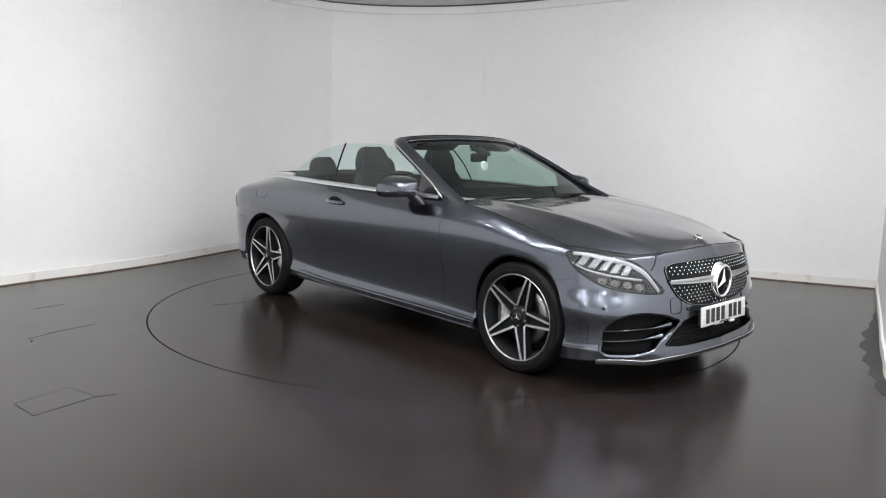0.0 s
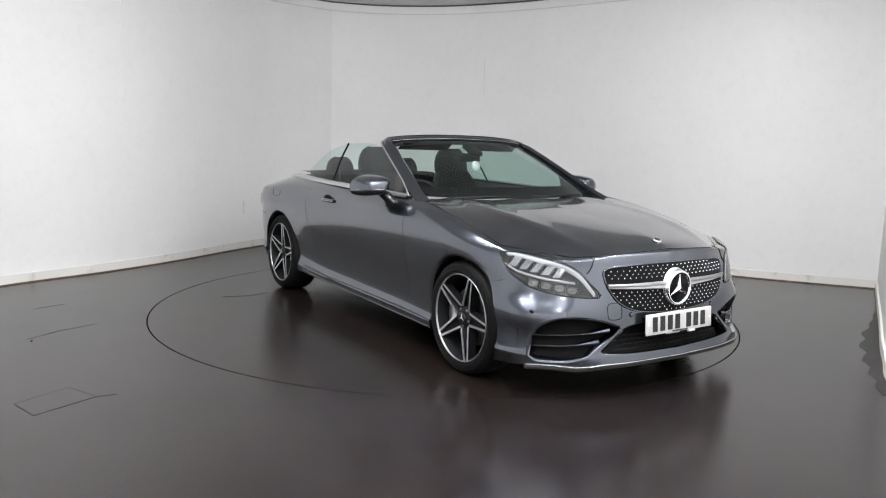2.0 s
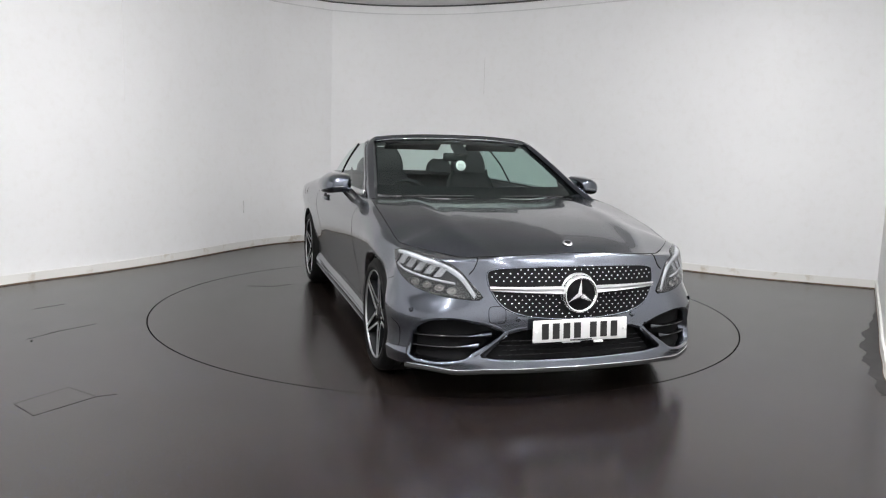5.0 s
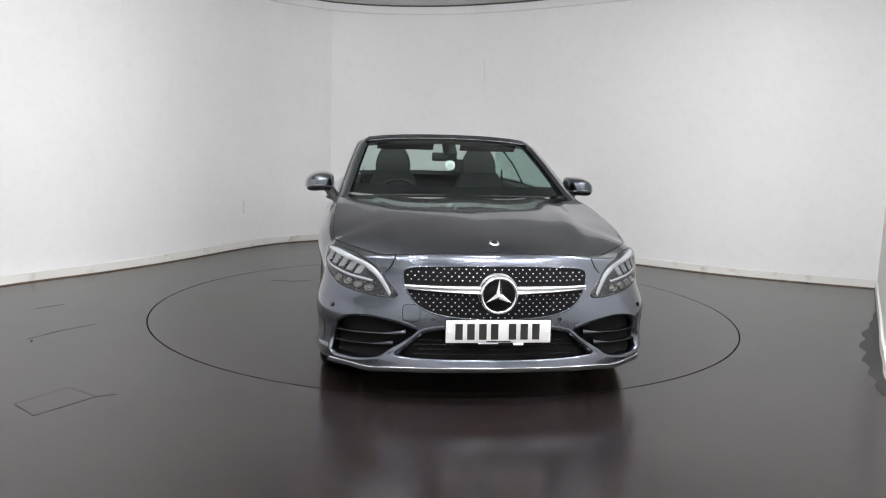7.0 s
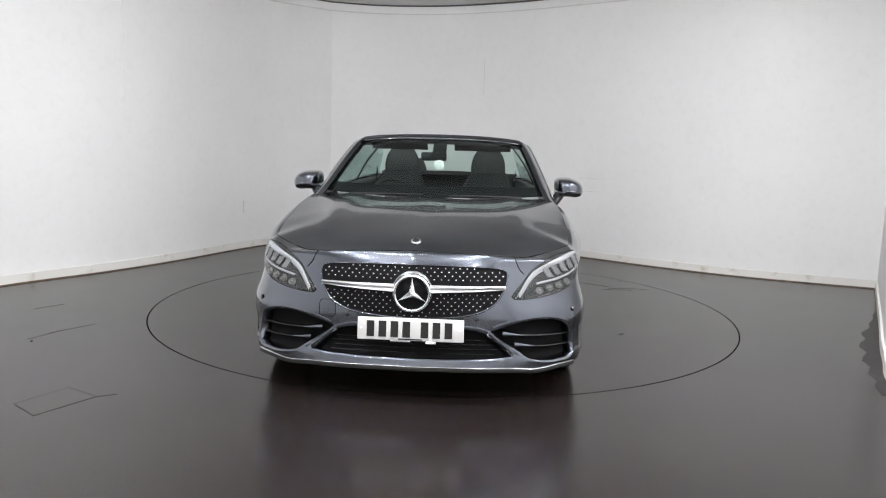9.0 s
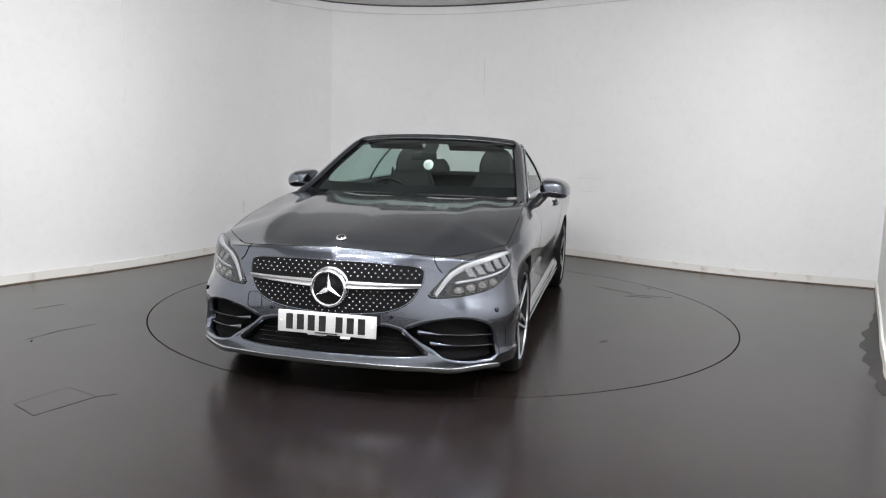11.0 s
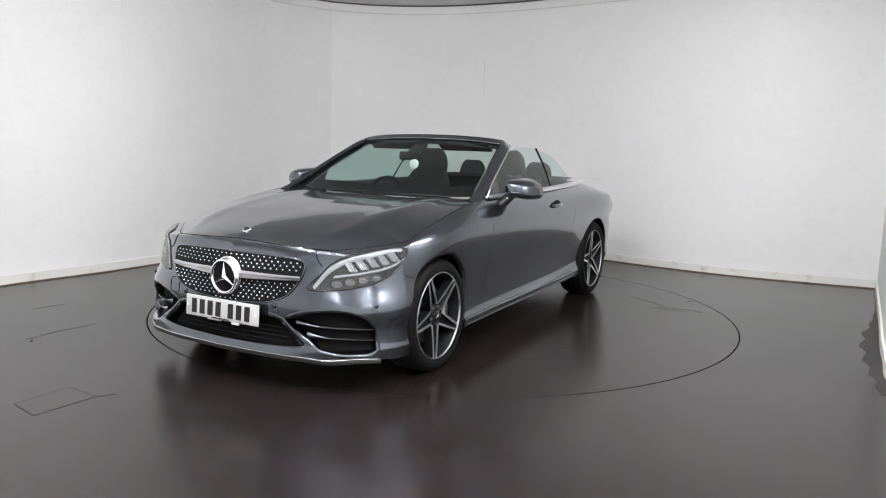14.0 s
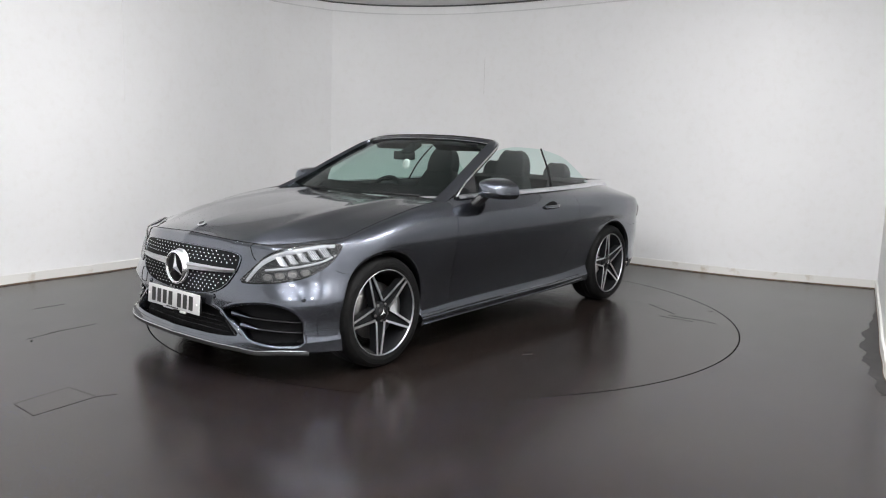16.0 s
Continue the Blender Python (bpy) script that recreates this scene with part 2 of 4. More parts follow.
def extruded(plan, z0, z1, thick, n):
    """An upright sheet with thickness along a plan line; it grows to the outside of the room."""
    p = curve([(x, y, 0) for x, y in plan], n)
    t = np.gradient(p, axis=0)
    t /= np.linalg.norm(t, axis=1)[:, None]
    out = np.stack([-t[:, 1], t[:, 0], 0 * t[:, 0]], -1) * thick
    ring = [p + (0, 0, z0), p + (0, 0, z1), p + out + (0, 0, z1), p + out + (0, 0, z0), p + (0, 0, z0)]
    bm = bmesh.new()
    vs = add_grid(bm, np.stack(ring, 1))
    for end in (vs[0], vs[-1]):
        bm.faces.new(end[:4])
    bmesh.ops.remove_doubles(bm, verts=bm.verts, dist=1e-5)
    return bm


def room():
    for name, plan, label in (("wall_west", PLAN_LEFT, "white painted studio wall curving into the corner"),
                              ("wall_north", PLAN_BACK, "white painted studio wall behind the turntable"),
                              ("wall_east", PLAN_RIGHT, "white painted side wall with a dark floor patch at its foot"),
                              ("wall_south", PLAN_FRONT, "plain white wall closing the studio")):
        w = part(name, extruded(plan, 0, 3.1, 0.12, 60), WALL, None)
        sharp(w, 50)
        tagged(w, label, "wall", kind="structure")
        k = part("baseboard", extruded(plan, 0, 0.085, -0.016, 60), SKIRT, None)
        sharp(k, 50)
        tagged(k, "cream painted skirting board with brown scuffs", "baseboard", kind="structure")
        c = part("trim", extruded(plan, 0.0005, 0.011, -0.0185, 60), DIRT, None)
        sharp(c, 50)
        tagged(c, "brown dirt line along the foot of the skirting", "trim", kind="structure")
        c = part("trim", extruded(plan, 2.885, 2.897, -0.012, 60), CEIL, None)
        sharp(c, 50)
        tagged(c, "thin grey trim line under the ceiling", "trim", kind="structure")
        c = part("trim", extruded(plan, 2.984, 2.999, -0.02, 60), GAPGREY, None)
        sharp(c, 50)
        tagged(c, "dark shadow gap trim at the ceiling", "trim", kind="structure")
    tagged(part("ceiling", box((11, 13, 0.1), (-0.6, -1.5, 3.05)), CEIL, None, smooth=False), "grey studio ceiling", "ceiling", kind="structure")
    # floor with a round opening for the turntable
    n = 180
    bm = bmesh.new()
    a = np.linspace(0, 2 * math.pi, n, endpoint=False)
    rings = []
    for r, z in ((R_TABLE + 0.010, -0.05), (R_TABLE + 0.010, 0.0), (3.0, 0), (9.0, 0)):
        rings.append(np.stack([r * np.cos(a), r * np.sin(a), 0 * a + z], -1))
    add_grid(bm, np.stack(rings, 1), True)
    f = part("floor", bm, FLOOR, None, smooth=False)
    tagged(f, "dark speckled vinyl safety floor with a satin sheen", "floor", kind="structure")
    pit = part("turntable_pit", lathe([(-0.05, 0.001), (-0.05, R_TABLE + 0.05)], 90, "z"), SHUT, None)
    tagged(pit, "black gap under the turntable rim", "floor", kind="structure")


def strip(p0, p1, width, z):
    a, b = Vector((*p0, 0)), Vector((*p1, 0))
    d = (b - a)
    m = Matrix.Translation(((a + b) / 2) + Vector((0, 0, z))) @ Matrix.Rotation(math.atan2(d.y, d.x), 4, "Z")
    return box((d.length, width, 0.0012), (0, 0, 0), m)


def strip_into(parent, name, p0, p1, width, z, material):
    return part(name, strip(p0, p1, width, z), material, parent, smooth=False)


def floor_marks():
    hatch = root("floor_hatch", "flush rectangular hatch cover in the dark vinyl floor", "hatch")
    c = [(-2.03, -2.48), (-1.90, -2.225), (-1.70, -2.345), (-1.86, -2.62)]
    bm = bmesh.new()
    f = bm.faces.new([bm.verts.new((x, y, 0.0003)) for x, y in c])
    r = bmesh.ops.extrude_face_region(bm, geom=[f])
    bmesh.ops.translate(bm, vec=(0, 0, 0.001), verts=[v for v in r["geom"] if isinstance(v, bmesh.types.BMVert)])
    part("cover", bm, TABLE, hatch, smooth=False)
    for i in range(4):
        strip_into(hatch, "edge", c[i], c[(i + 1) % 4], (0.002, 0.003, 0.0015, 0.003)[i], 0.0012, SCUFF)
    for p0, p1, w, mt in (((-3.0, -0.54), (-2.87, -0.36), 0.005, SCUFF), 
                          ((-2.55, -1.2), (-2.37, -0.92), 0.003, SCUFF), ((-2.6, -1.36), (-2.5, -1.12), 0.002, SCUFF),
                          ((-1.70, -2.345), (-1.62, -2.30), 0.003, SCUFF)):
        o = strip_into(None, "floor_scuff", p0, p1, w, 0.0012, mt)
        tagged(o, "short scuff line on the dark vinyl floor", "scuff", group="floor scuffs")
    o = part("floor_plug", lathe([(0.0, 0.001), (0.003, 0.006), (0.0, 0.009)], 16, "z"), INK, None)
    o.location = (-2.55, -1.39, 0.001)
    tagged(o, "small black round plug in the floor", "plug")
    # darker, rougher patch with a ragged edge along the east wall
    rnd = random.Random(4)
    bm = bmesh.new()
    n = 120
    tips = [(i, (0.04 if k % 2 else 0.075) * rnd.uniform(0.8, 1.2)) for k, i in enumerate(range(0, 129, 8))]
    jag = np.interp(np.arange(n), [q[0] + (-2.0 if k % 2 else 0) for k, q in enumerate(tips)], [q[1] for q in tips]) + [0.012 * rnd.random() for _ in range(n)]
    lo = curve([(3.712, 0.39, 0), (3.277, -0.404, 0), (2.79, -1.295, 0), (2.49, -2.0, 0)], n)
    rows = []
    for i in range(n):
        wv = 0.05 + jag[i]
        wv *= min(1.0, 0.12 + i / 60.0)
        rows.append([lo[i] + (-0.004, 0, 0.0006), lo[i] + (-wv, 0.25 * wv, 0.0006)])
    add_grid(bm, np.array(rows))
    tagged(part("floor_stain", bm, DARKPATCH, None, smooth=False), "dark patch with a ragged edge along the wall foot", "stain")


def wall_marks():
    # bright panel joint, faint joints and scratches
    for p, z0, z1, w, mt, lab in (((-3.055, 1.25), 1.6, 3.0, 0.005, PAPER, "raised vertical joint in the white wall"),
                                  ((0.42, 3.53), 1.9, 2.35, 0.006, WALLMARK, "faint vertical joint in the white wall"),
                                  ((-2.36, 2.78), 0.42, 0.56, 0.010, WALLMARK, "short vertical scratch on the white wall")):
        o = part("wall_joint", box((w, w, z1 - z0), (p[0], p[1], (z0 + z1) / 2)), mt, None, smooth=False)
        tagged(o, lab, "joint")
    for z, ln in ((0.93, 0.34), (0.78, 0.22)):
        o = part("wall_scratch", box((ln, 0.004, 0.004), (1.66, 2.79, z), Matrix.Rotation(-0.66, 4, "Z")), WALLMARK, None, smooth=False)
        tagged(o, "thin horizontal scratch on the white wall", "scratch", group="wall scratches")


def ceiling_lights():
    for x, y in ((-1.65, -4.4), (-0.7, -4.4), (0.6, -4.4), (2.0, -4.2), (-1.75, -3.0), (-0.8, -2.9), (0.6, -2.9), (2.1, -2.5),
                 (-1.6, -6.0), (1.2, -6.0), (-1.3, -1.6), (2.1, -1.5)):
        e = root("studio_light", "round bright studio lamp in the ceiling", "studio light", "studio lamps")
        e.location = (x, y, 2.98)
        part("ring", lathe([(0.02, 0.075), (-0.01, 0.105), (-0.016, 0.09), (0.0, 0.075)], 32, "z"), CHROME, e)
        part("lens", lathe([(-0.075 * math.sin(t), 0.075 * math.cos(t)) for t in np.linspace(math.pi / 2, 0, 9)], 28, "z"), PANEL, e, "bright white domed lens")
    for i in range(7):
        e = root("downlight", "small round ceiling spotlight", "downlight", "row of spotlights")
        a = radians(195 + 25 * i)
        e.location = (2.3 * math.cos(a) - 0.1, -0.6 + 2.2 * math.sin(a), 2.945)
        part("ring", lathe([(0.012, 0.05), (-0.004, 0.07), (-0.006, 0.05), (0.0, 0.045)], 24, "z"), CHROME, e)
        part("lens", lathe([(0.0, 0.0), (0.0, 0.046), (0.01, 0.046)], 24, "z"), SPOT, e, "bright lens")


# ---- turntable ----
def turntable():
    t = root("turntable", "round dark vinyl vehicle turntable flush with the floor", "turntable")
    bm = lathe([(0.0, 0.001), (0.0, 0.8), (0.0, 1.6), (0.0, R_TABLE), (-0.05, R_TABLE)], 180, "z")
    part("deck", bm, TABLE, t, smooth=False)
    o = Vector((OX, OY))
    for p0, p1, w, mt in (((1.20, 1.50), (1.52, 1.28), 0.006, SCUFF), ((1.50, 1.20), (1.78, 1.22), 0.004, SCUFF), ((1.45, 1.13), (1.72, 1.135), 0.002, SCUFF),
                          ((1.80, 1.215), (1.86, 1.195), 0.010, SCUFF), ((-1.42, 1.25), (-1.2, 1.2), 0.008, SCUFF), ((-1.2, 1.2), (-1.05, 1.27), 0.006, SCUFF),
                          ((1.66, 1.60), (1.70, 1.60), 0.012, SCUFF), ((1.30, -0.55), (1.34, -0.50), 0.02, SCUFF)):
        strip_into(t, "scuff", Vector(p0) + o, Vector(p1) + o, w, 0.0012, mt)
    return t


# ---- the convertible; x to its left, y to its tail, wheels on z = 0 ----
OX, OY = -0.0411, -0.1995
HUBS, HUB_Z, TYRE_R = (-1.342, 1.395), 0.320, 0.320
ARCH_R = 0.362
NOSE0, TAIL0 = -1.63, 1.65
PHI_F = (0, 22, 42, 58, 70, 80, 90)
PHI_R = (90, 74, 58, 42, 24, 0)
SIDE_Y = (-1.38, -1.0, -0.6, 0.0, 0.6, 1.0, 1.38)
HIPS = (1.004, 1.0, 0.995, 0.993, 0.998, 1.004, 1.01)
# the lower flanks swell towards the wheels
HIPS_LOW = (1.036, 0.998, 0.985, 0.980, 0.988, 1.008, 1.036)
Z_AT = (0, 3, 6, 8, 11, 13, 16, 19)
# half width, its share at the front wing, squareness of the front corner, nose, tail, then heights from nose to tail
LEVELS = [
    (0.850, 1.029, 2.5, -2.150, 2.28, (0.195, 0.190, 0.165, 0.180, 0.205, 0.23, 0.25, 0.27)),
    (0.856, 1.041, 2.5, -2.140, 2.33, (0.232, 0.232, 0.230, 0.222, 0.247, 0.275, 0.30, 0.32)),
    (0.846, 1.046, 2.5, -2.128, 2.34, (0.270, 0.270, 0.258, 0.236, 0.261, 0.295, 0.33, 0.35)),
    (0.8305, 1.064, 2.5, -2.118, 2.36, (0.34, 0.34, 0.33, 0.278, 0.315, 0.37, 0.41, 0.42)),
    (0.8495, 1.052, 2.5, -2.112, 2.375, (0.44, 0.44, 0.45, 0.42, 0.47, 0.53, 0.54, 0.55)),
    (0.874, 0.992, 2.2, -2.108, 2.37, (0.55, 0.535, 0.56, 0.57, 0.62, 0.66, 0.66, 0.66)),
    (0.892, 0.956, 2.1, -2.096, 2.34, (0.63, 0.61, 0.65, 0.71, 0.75, 0.755, 0.745, 0.75)),
    (0.886, 0.948, 2.1, -2.078, 2.29, (0.69, 0.665, 0.71, 0.80, 0.835, 0.835, 0.81, 0.815)),
    (0.842, 0.978, 2.2, -2.056, 2.22, (0.735, 0.71, 0.745, 0.875, 0.905, 0.908, 0.855, 0.845)),
]
REAR_SHARE = {0.850: 1.0, 0.856: 1.005, 0.846: 1.03, 0.8305: 1.04, 0.8495: 1.03}
TOP_FRONT = [(0, -2.03, 0.756), (0.36, -2.01, 0.742), (0.56, -1.91, 0.725), (0.67, -1.80, 0.738), (0.75, -1.71, 0.752), (0.79, -1.65, 0.760), (0.805, -1.58, 0.768)]
TOP_SIDE = [(0.81, -1.38, 0.825), (0.80, -1.0, 0.905), (0.775, -0.6, 0.948), (0.775, 0.0, 0.956), (0.765, 0.6, 0.966), (0.745, 1.0, 0.975), (0.70, 1.38, 0.982)]
TOP_REAR = [(0.63, 1.65, 0.966), (0.58, 1.80, 0.938), (0.53, 1.92, 0.908), (0.44, 2.02, 0.885), (0.25, 2.09, 0.873), (0, 2.11, 0.872)]


def level_curve(w, share, square, nose, tail, zs):
    pts = []
    for a in PHI_F:
        pts.append((w * share * math.sin(radians(a)) ** (2 / square), NOSE0 + (nose - NOSE0) * max(0, math.cos(radians(a))) ** (2 / square)))
    for y, h in zip(SIDE_Y, HIPS_LOW if 0.83 < w < 0.85 and zs[0] < 0.5 else HIPS):
        pts.append((w * h, y))
    for a in PHI_R:
        pts.append((w * 1.004 * REAR_SHARE.get(w, 1.0) * math.sin(radians(a)) ** 0.85, TAIL0 + (tail - TAIL0) * max(0, math.cos(radians(a))) ** 0.85))
    z = np.interp(np.arange(20), Z_AT, zs)
    return [(x, y, h) for (x, y), h in zip(pts, z)]


NS, NL = 381, 129


def shell():
    lines = [level_curve(*l) for l in LEVELS] + [TOP_FRONT + TOP_SIDE + TOP_REAR]
    g = loft(lines, NS, NL)
    g[:, :, 0] = np.maximum(g[:, :, 0], 0)
    g[0, :, 0] = g[-1, :, 0] = 0
    return g


SHELL = shell()


def arch_snap(g):
    """Marks points inside a wheel opening and draws the rim of it onto a circle."""
    g = g.copy()
    inside = np.zeros(g.shape[:2], bool)
    for hy in HUBS:
        dy, dz = g[:, :, 1] - hy, g[:, :, 2] - HUB_Z
        r = np.hypot(dy, dz)
        near = (g[:, :, 0] > 0.5)
        hit = near & (r < ARCH_R)
        inside |= hit
        edge = hit & ~(np.roll(hit, 1, 0) & np.roll(hit, -1, 0) & np.roll(hit, 1, 1) & np.roll(hit, -1, 1))
        k = ARCH_R / np.maximum(r, 1e-6)
        g[:, :, 1] = np.where(edge, hy + dy * k, g[:, :, 1])
        g[:, :, 2] = np.where(edge, HUB_Z + dz * k, g[:, :, 2])
        inside &= ~edge
    return g, inside


def in_opening(x, z, lower, upper):
    """Whether a place on the nose lies inside the opening between two lines."""
    poly = lower + upper[::-1]
    inside = False
    for (x0, z0), (x1, z1) in zip(poly, poly[1:] + poly[:1]):
        if (z0 > z) != (z1 > z) and x < (x1 - x0) * (z - z0) / (z1 - z0) + x0:
            inside = not inside
    return inside


def body_panels(car):
    g, gone = arch_snap(SHELL)
    bins = {}

    def owner(y, z, x, lv):
        if y < -1.0 and lv < 0.62 and y < -1.66:
            return "front_bumper"
        if y < -1.70 and lv < 0.88:
            return "front_bumper"
        if y < -1.80:
            return "front_bumper"
        if y < -0.70:
            return "fender" if lv > 0.10 or y < -1.1 else "sill"
        if y < 0.78:
            return "door" if lv > 0.20 else "sill"
        if y < 1.05 and lv < 0.16:
            return "sill"
        if y > 1.72 and z < 0.66:
            return "rear_bumper"
        return "quarter_panel"
    for i in range(NS - 1):
        for j in range(NL - 1):
            if gone[i, j] or gone[i + 1, j] or gone[i, j + 1] or gone[i + 1, j + 1]:
                continue
            c = g[i:i + 2, j:j + 2].mean((0, 1))
            if c[1] < -1.7 and any(in_opening(c[0] + dx, c[2] + dz, MO_LOW, MO_UP) or in_opening(c[0] + dx + (c[1] + 1.9) * math.tan(radians(SLANT)), c[2] + dz, IN_LOW, IN_UP)
                                   for dx, dz in ((0, 0), (0.006, 0), (-0.006, 0), (0, 0.006), (0, -0.006))):
                continue
            key = owner(c[1], c[2], c[0], j / (NL - 1))
            bins.setdefault(key, []).append((i, j))
    labels = {"front_bumper": "grey metallic sport bumper", "fender": "grey metallic front wing", "door": "grey metallic door skin",
              "sill": "grey metallic side skirt", "quarter_panel": "grey metallic rear quarter", "rear_bumper": "grey metallic rear bumper"}
    for key, cells in bins.items():
        both = key in ("front_bumper", "rear_bumper")
        made = []
        for side in (1, -1):
            bm = bmesh.new() if not (both and made) else made[0]
            vs = {}

            def v(i, j):
                if (i, j) not in vs:
                    p = g[i, j]
                    vs[i, j] = bm.verts.new((p[0] * side, p[1], p[2]))
                return vs[i, j]
            for i, j in cells:
                q = (v(i, j), v(i + 1, j), v(i + 1, j + 1), v(i, j + 1))
                bm.faces.new(q if side > 0 else q[::-1])
            made.append(bm)
        for bm in (made[:1] if both else made):
            bmesh.ops.remove_doubles(bm, verts=bm.verts, dist=1e-5)
            part(key, bm, PAINT, car, labels[key])
    # returns of the wheel openings and the dark liners
    for hy in HUBS:
        for side in (1, -1):
            lo_a = -12 if hy < 0 else -4
            a = np.linspace(radians(lo_a), radians(180 - lo_a), 60)
            rows = []
            for t in a:
                y, z = hy + ARCH_R * math.cos(t), HUB_Z + ARCH_R * math.sin(t)
                x = side_x(y, z)
                yo, zo = hy + (ARCH_R + 0.014) * math.cos(t), HUB_Z + (ARCH_R + 0.014) * math.sin(t)
                rows.append([(side * (side_x(yo, zo) - 0.001), yo, zo), (side * (x + 0.0012), y, z), (side * (x - 0.004), hy + (ARCH_R - 0.012) * math.cos(t), HUB_Z + (ARCH_R - 0.012) * math.sin(t)),
                             (side * (x - 0.05), hy + (ARCH_R - 0.016) * math.cos(t), HUB_Z + (ARCH_R - 0.016) * math.sin(t))])
            part("arch_lip", grid(rows), PAINT, car)
            rows = [[(side * 0.815, hy + 0.36 * math.cos(t), HUB_Z + 0.36 * math.sin(t)), (side * 0.55, hy + 0.36 * math.cos(t), HUB_Z + 0.36 * math.sin(t)),
                     (side * 0.55, hy, HUB_Z)] for t in np.linspace(radians(-10), radians(190), 40)]
            part("wheel_liner", grid(rows), SHUT, car, "matt black wheel arch liner")


def tree_of(g):
    bm = bmesh.new()
    add_grid(bm, g)
    bm.normal_update()
    t = BVHTree.FromBMesh(bm)
    bm.free()
    return t


TREE = tree_of(SHELL)


def side_x(y, z):
    h = TREE.ray_cast(Vector((3, y, z)), Vector((-1, 0, 0)))
    return h[0].x if h[0] else 0.87


def on_front(x, z, off=0.0, slant=0.0):
    """The point of the nose seen from ahead at x, z; slant turns the line of sight outward."""
    sx = abs(x)
    d = Vector((-math.sin(radians(slant)), math.cos(radians(slant)), 0))
    h = TREE.ray_cast(Vector((sx, -1.9, z)) - d * 3, d)
    while h[0] is None and sx > 0.3:
        sx -= 0.004
        h = TREE.ray_cast(Vector((sx, -1.9, z)) - d * 3, d)
    n = h[1] if h[1].dot(d) < 0 else -h[1]
    p = h[0] + n * off
    return np.array((p.x if x >= 0 else -p.x, p.y, p.z))


def patch(lower, upper, nu, nv, off, slant=0.0, bulge=0.0, power=1.0, x0_closed=False):
    """A conforming panel on the nose between two (x, z) lines."""
    lo, up = curve([(x, z, 0) for x, z in lower], nu), curve([(x, z, 0) for x, z in upper], nu)
    g = np.zeros((nu, nv, 3))
    for i in range(nu):
        for j in range(nv):
            f = j / (nv - 1)
            x, z = (lo[i] * (1 - f) + up[i] * f)[:2]
            g[i, j] = on_front(x, z, off + bulge * (math.sin(math.pi * f) * math.sin(math.pi * max(i / (nu - 1), 0.5 if x0_closed else 0))) ** power, slant)
    return g


def rim_line(lower, upper, off, slant=0.0, n=40):
    lo, up = curve([(x, z, 0) for x, z in lower], n), curve([(x, z, 0) for x, z in upper], n)
    ring = np.vstack([lo, up[::-1], lo[:1]])
    return np.array([on_front(x, z, off, slant) for x, z, _ in ring])


HOOD_C = [(0, -2.03, 0.758), (0, -1.95, 0.792), (0, -1.8, 0.826), (0, -1.5, 0.872), (0, -1.2, 0.906), (0, -0.95, 0.926), (0, -0.80, 0.934)]


def hood_grid(nu=40, nv=50):
    ctr = curve(HOOD_C, nv)
    edge = curve(TOP_FRONT[2:] + TOP_SIDE[:3], nv)
    edge[:, 2] += 0.001
    # the edge stops where the scuttle begins
    front = curve(TOP_FRONT[:3], nu)
    g = np.zeros((nu, nv, 3))
    for i in range(nu):
        u = i / (nu - 1)
        for j in range(nv):
            v = j / (nv - 1)
            p = ctr[j] + (edge[j] - ctr[j]) * u
            p[2] = ctr[j][2] + (edge[j][2] - ctr[j][2]) * u ** 3.0
            p[2] += 0.010 * math.exp(-((u - 0.66) / 0.09) ** 2) * min(1, v * 3) - 0.004 * math.exp(-((u - 0.3) / 0.2) ** 2) * v
            lin = ctr[0] + (edge[0] - ctr[0]) * u
            lin[2] = ctr[0][2] + (edge[0][2] - ctr[0][2]) * u ** 3.0
            p = p + (front[i] - lin) * (1 - v) ** 6
            g[i, j] = p
    return g


def both(name, make, material, car, label="", fix=None):
    for side in (1, -1):
        bm = make()
        if side < 0:
            flip(bm)
        o = part(name, bm, material, car, label)
        if fix:
            sharp(o, fix)


def mirrored(g):
    m = np.array(g)[::-1].copy()
    m[:, :, 0] *= -1
    return np.vstack([m[:-1], g])


def star(r, depth, thick_r):
    """Three-armed emblem in a plane facing -y."""
    bm = bmesh.new()
    for k in range(3):
        a = radians(90 + 120 * k)
        d, s = np.array((math.cos(a), math.sin(a))), np.array((-math.sin(a), math.cos(a)))
        w = r * 0.19
        tip, b1, b2 = d * r, -d * w * 0.6 + s * w, -d * w * 0.6 - s * w
        vs = [bm.verts.new((p[0], 0, p[1])) for p in (tip, b1 + d * w, b2 + d * w)]
        mid = bm.verts.new((0, -depth, 0))
        bm.faces.new((vs[0], vs[1], mid))
        bm.faces.new((vs[0], mid, vs[2]))
    return bm


GR_LOW = [(0.0, 0.432), (0.16, 0.438), (0.30, 0.458), (0.40, 0.505), (0.452, 0.585), (0.463, 0.635)]
GR_UP = [(0.0, 0.692), (0.16, 0.690), (0.30, 0.686), (0.40, 0.680), (0.452, 0.666), (0.463, 0.645)]
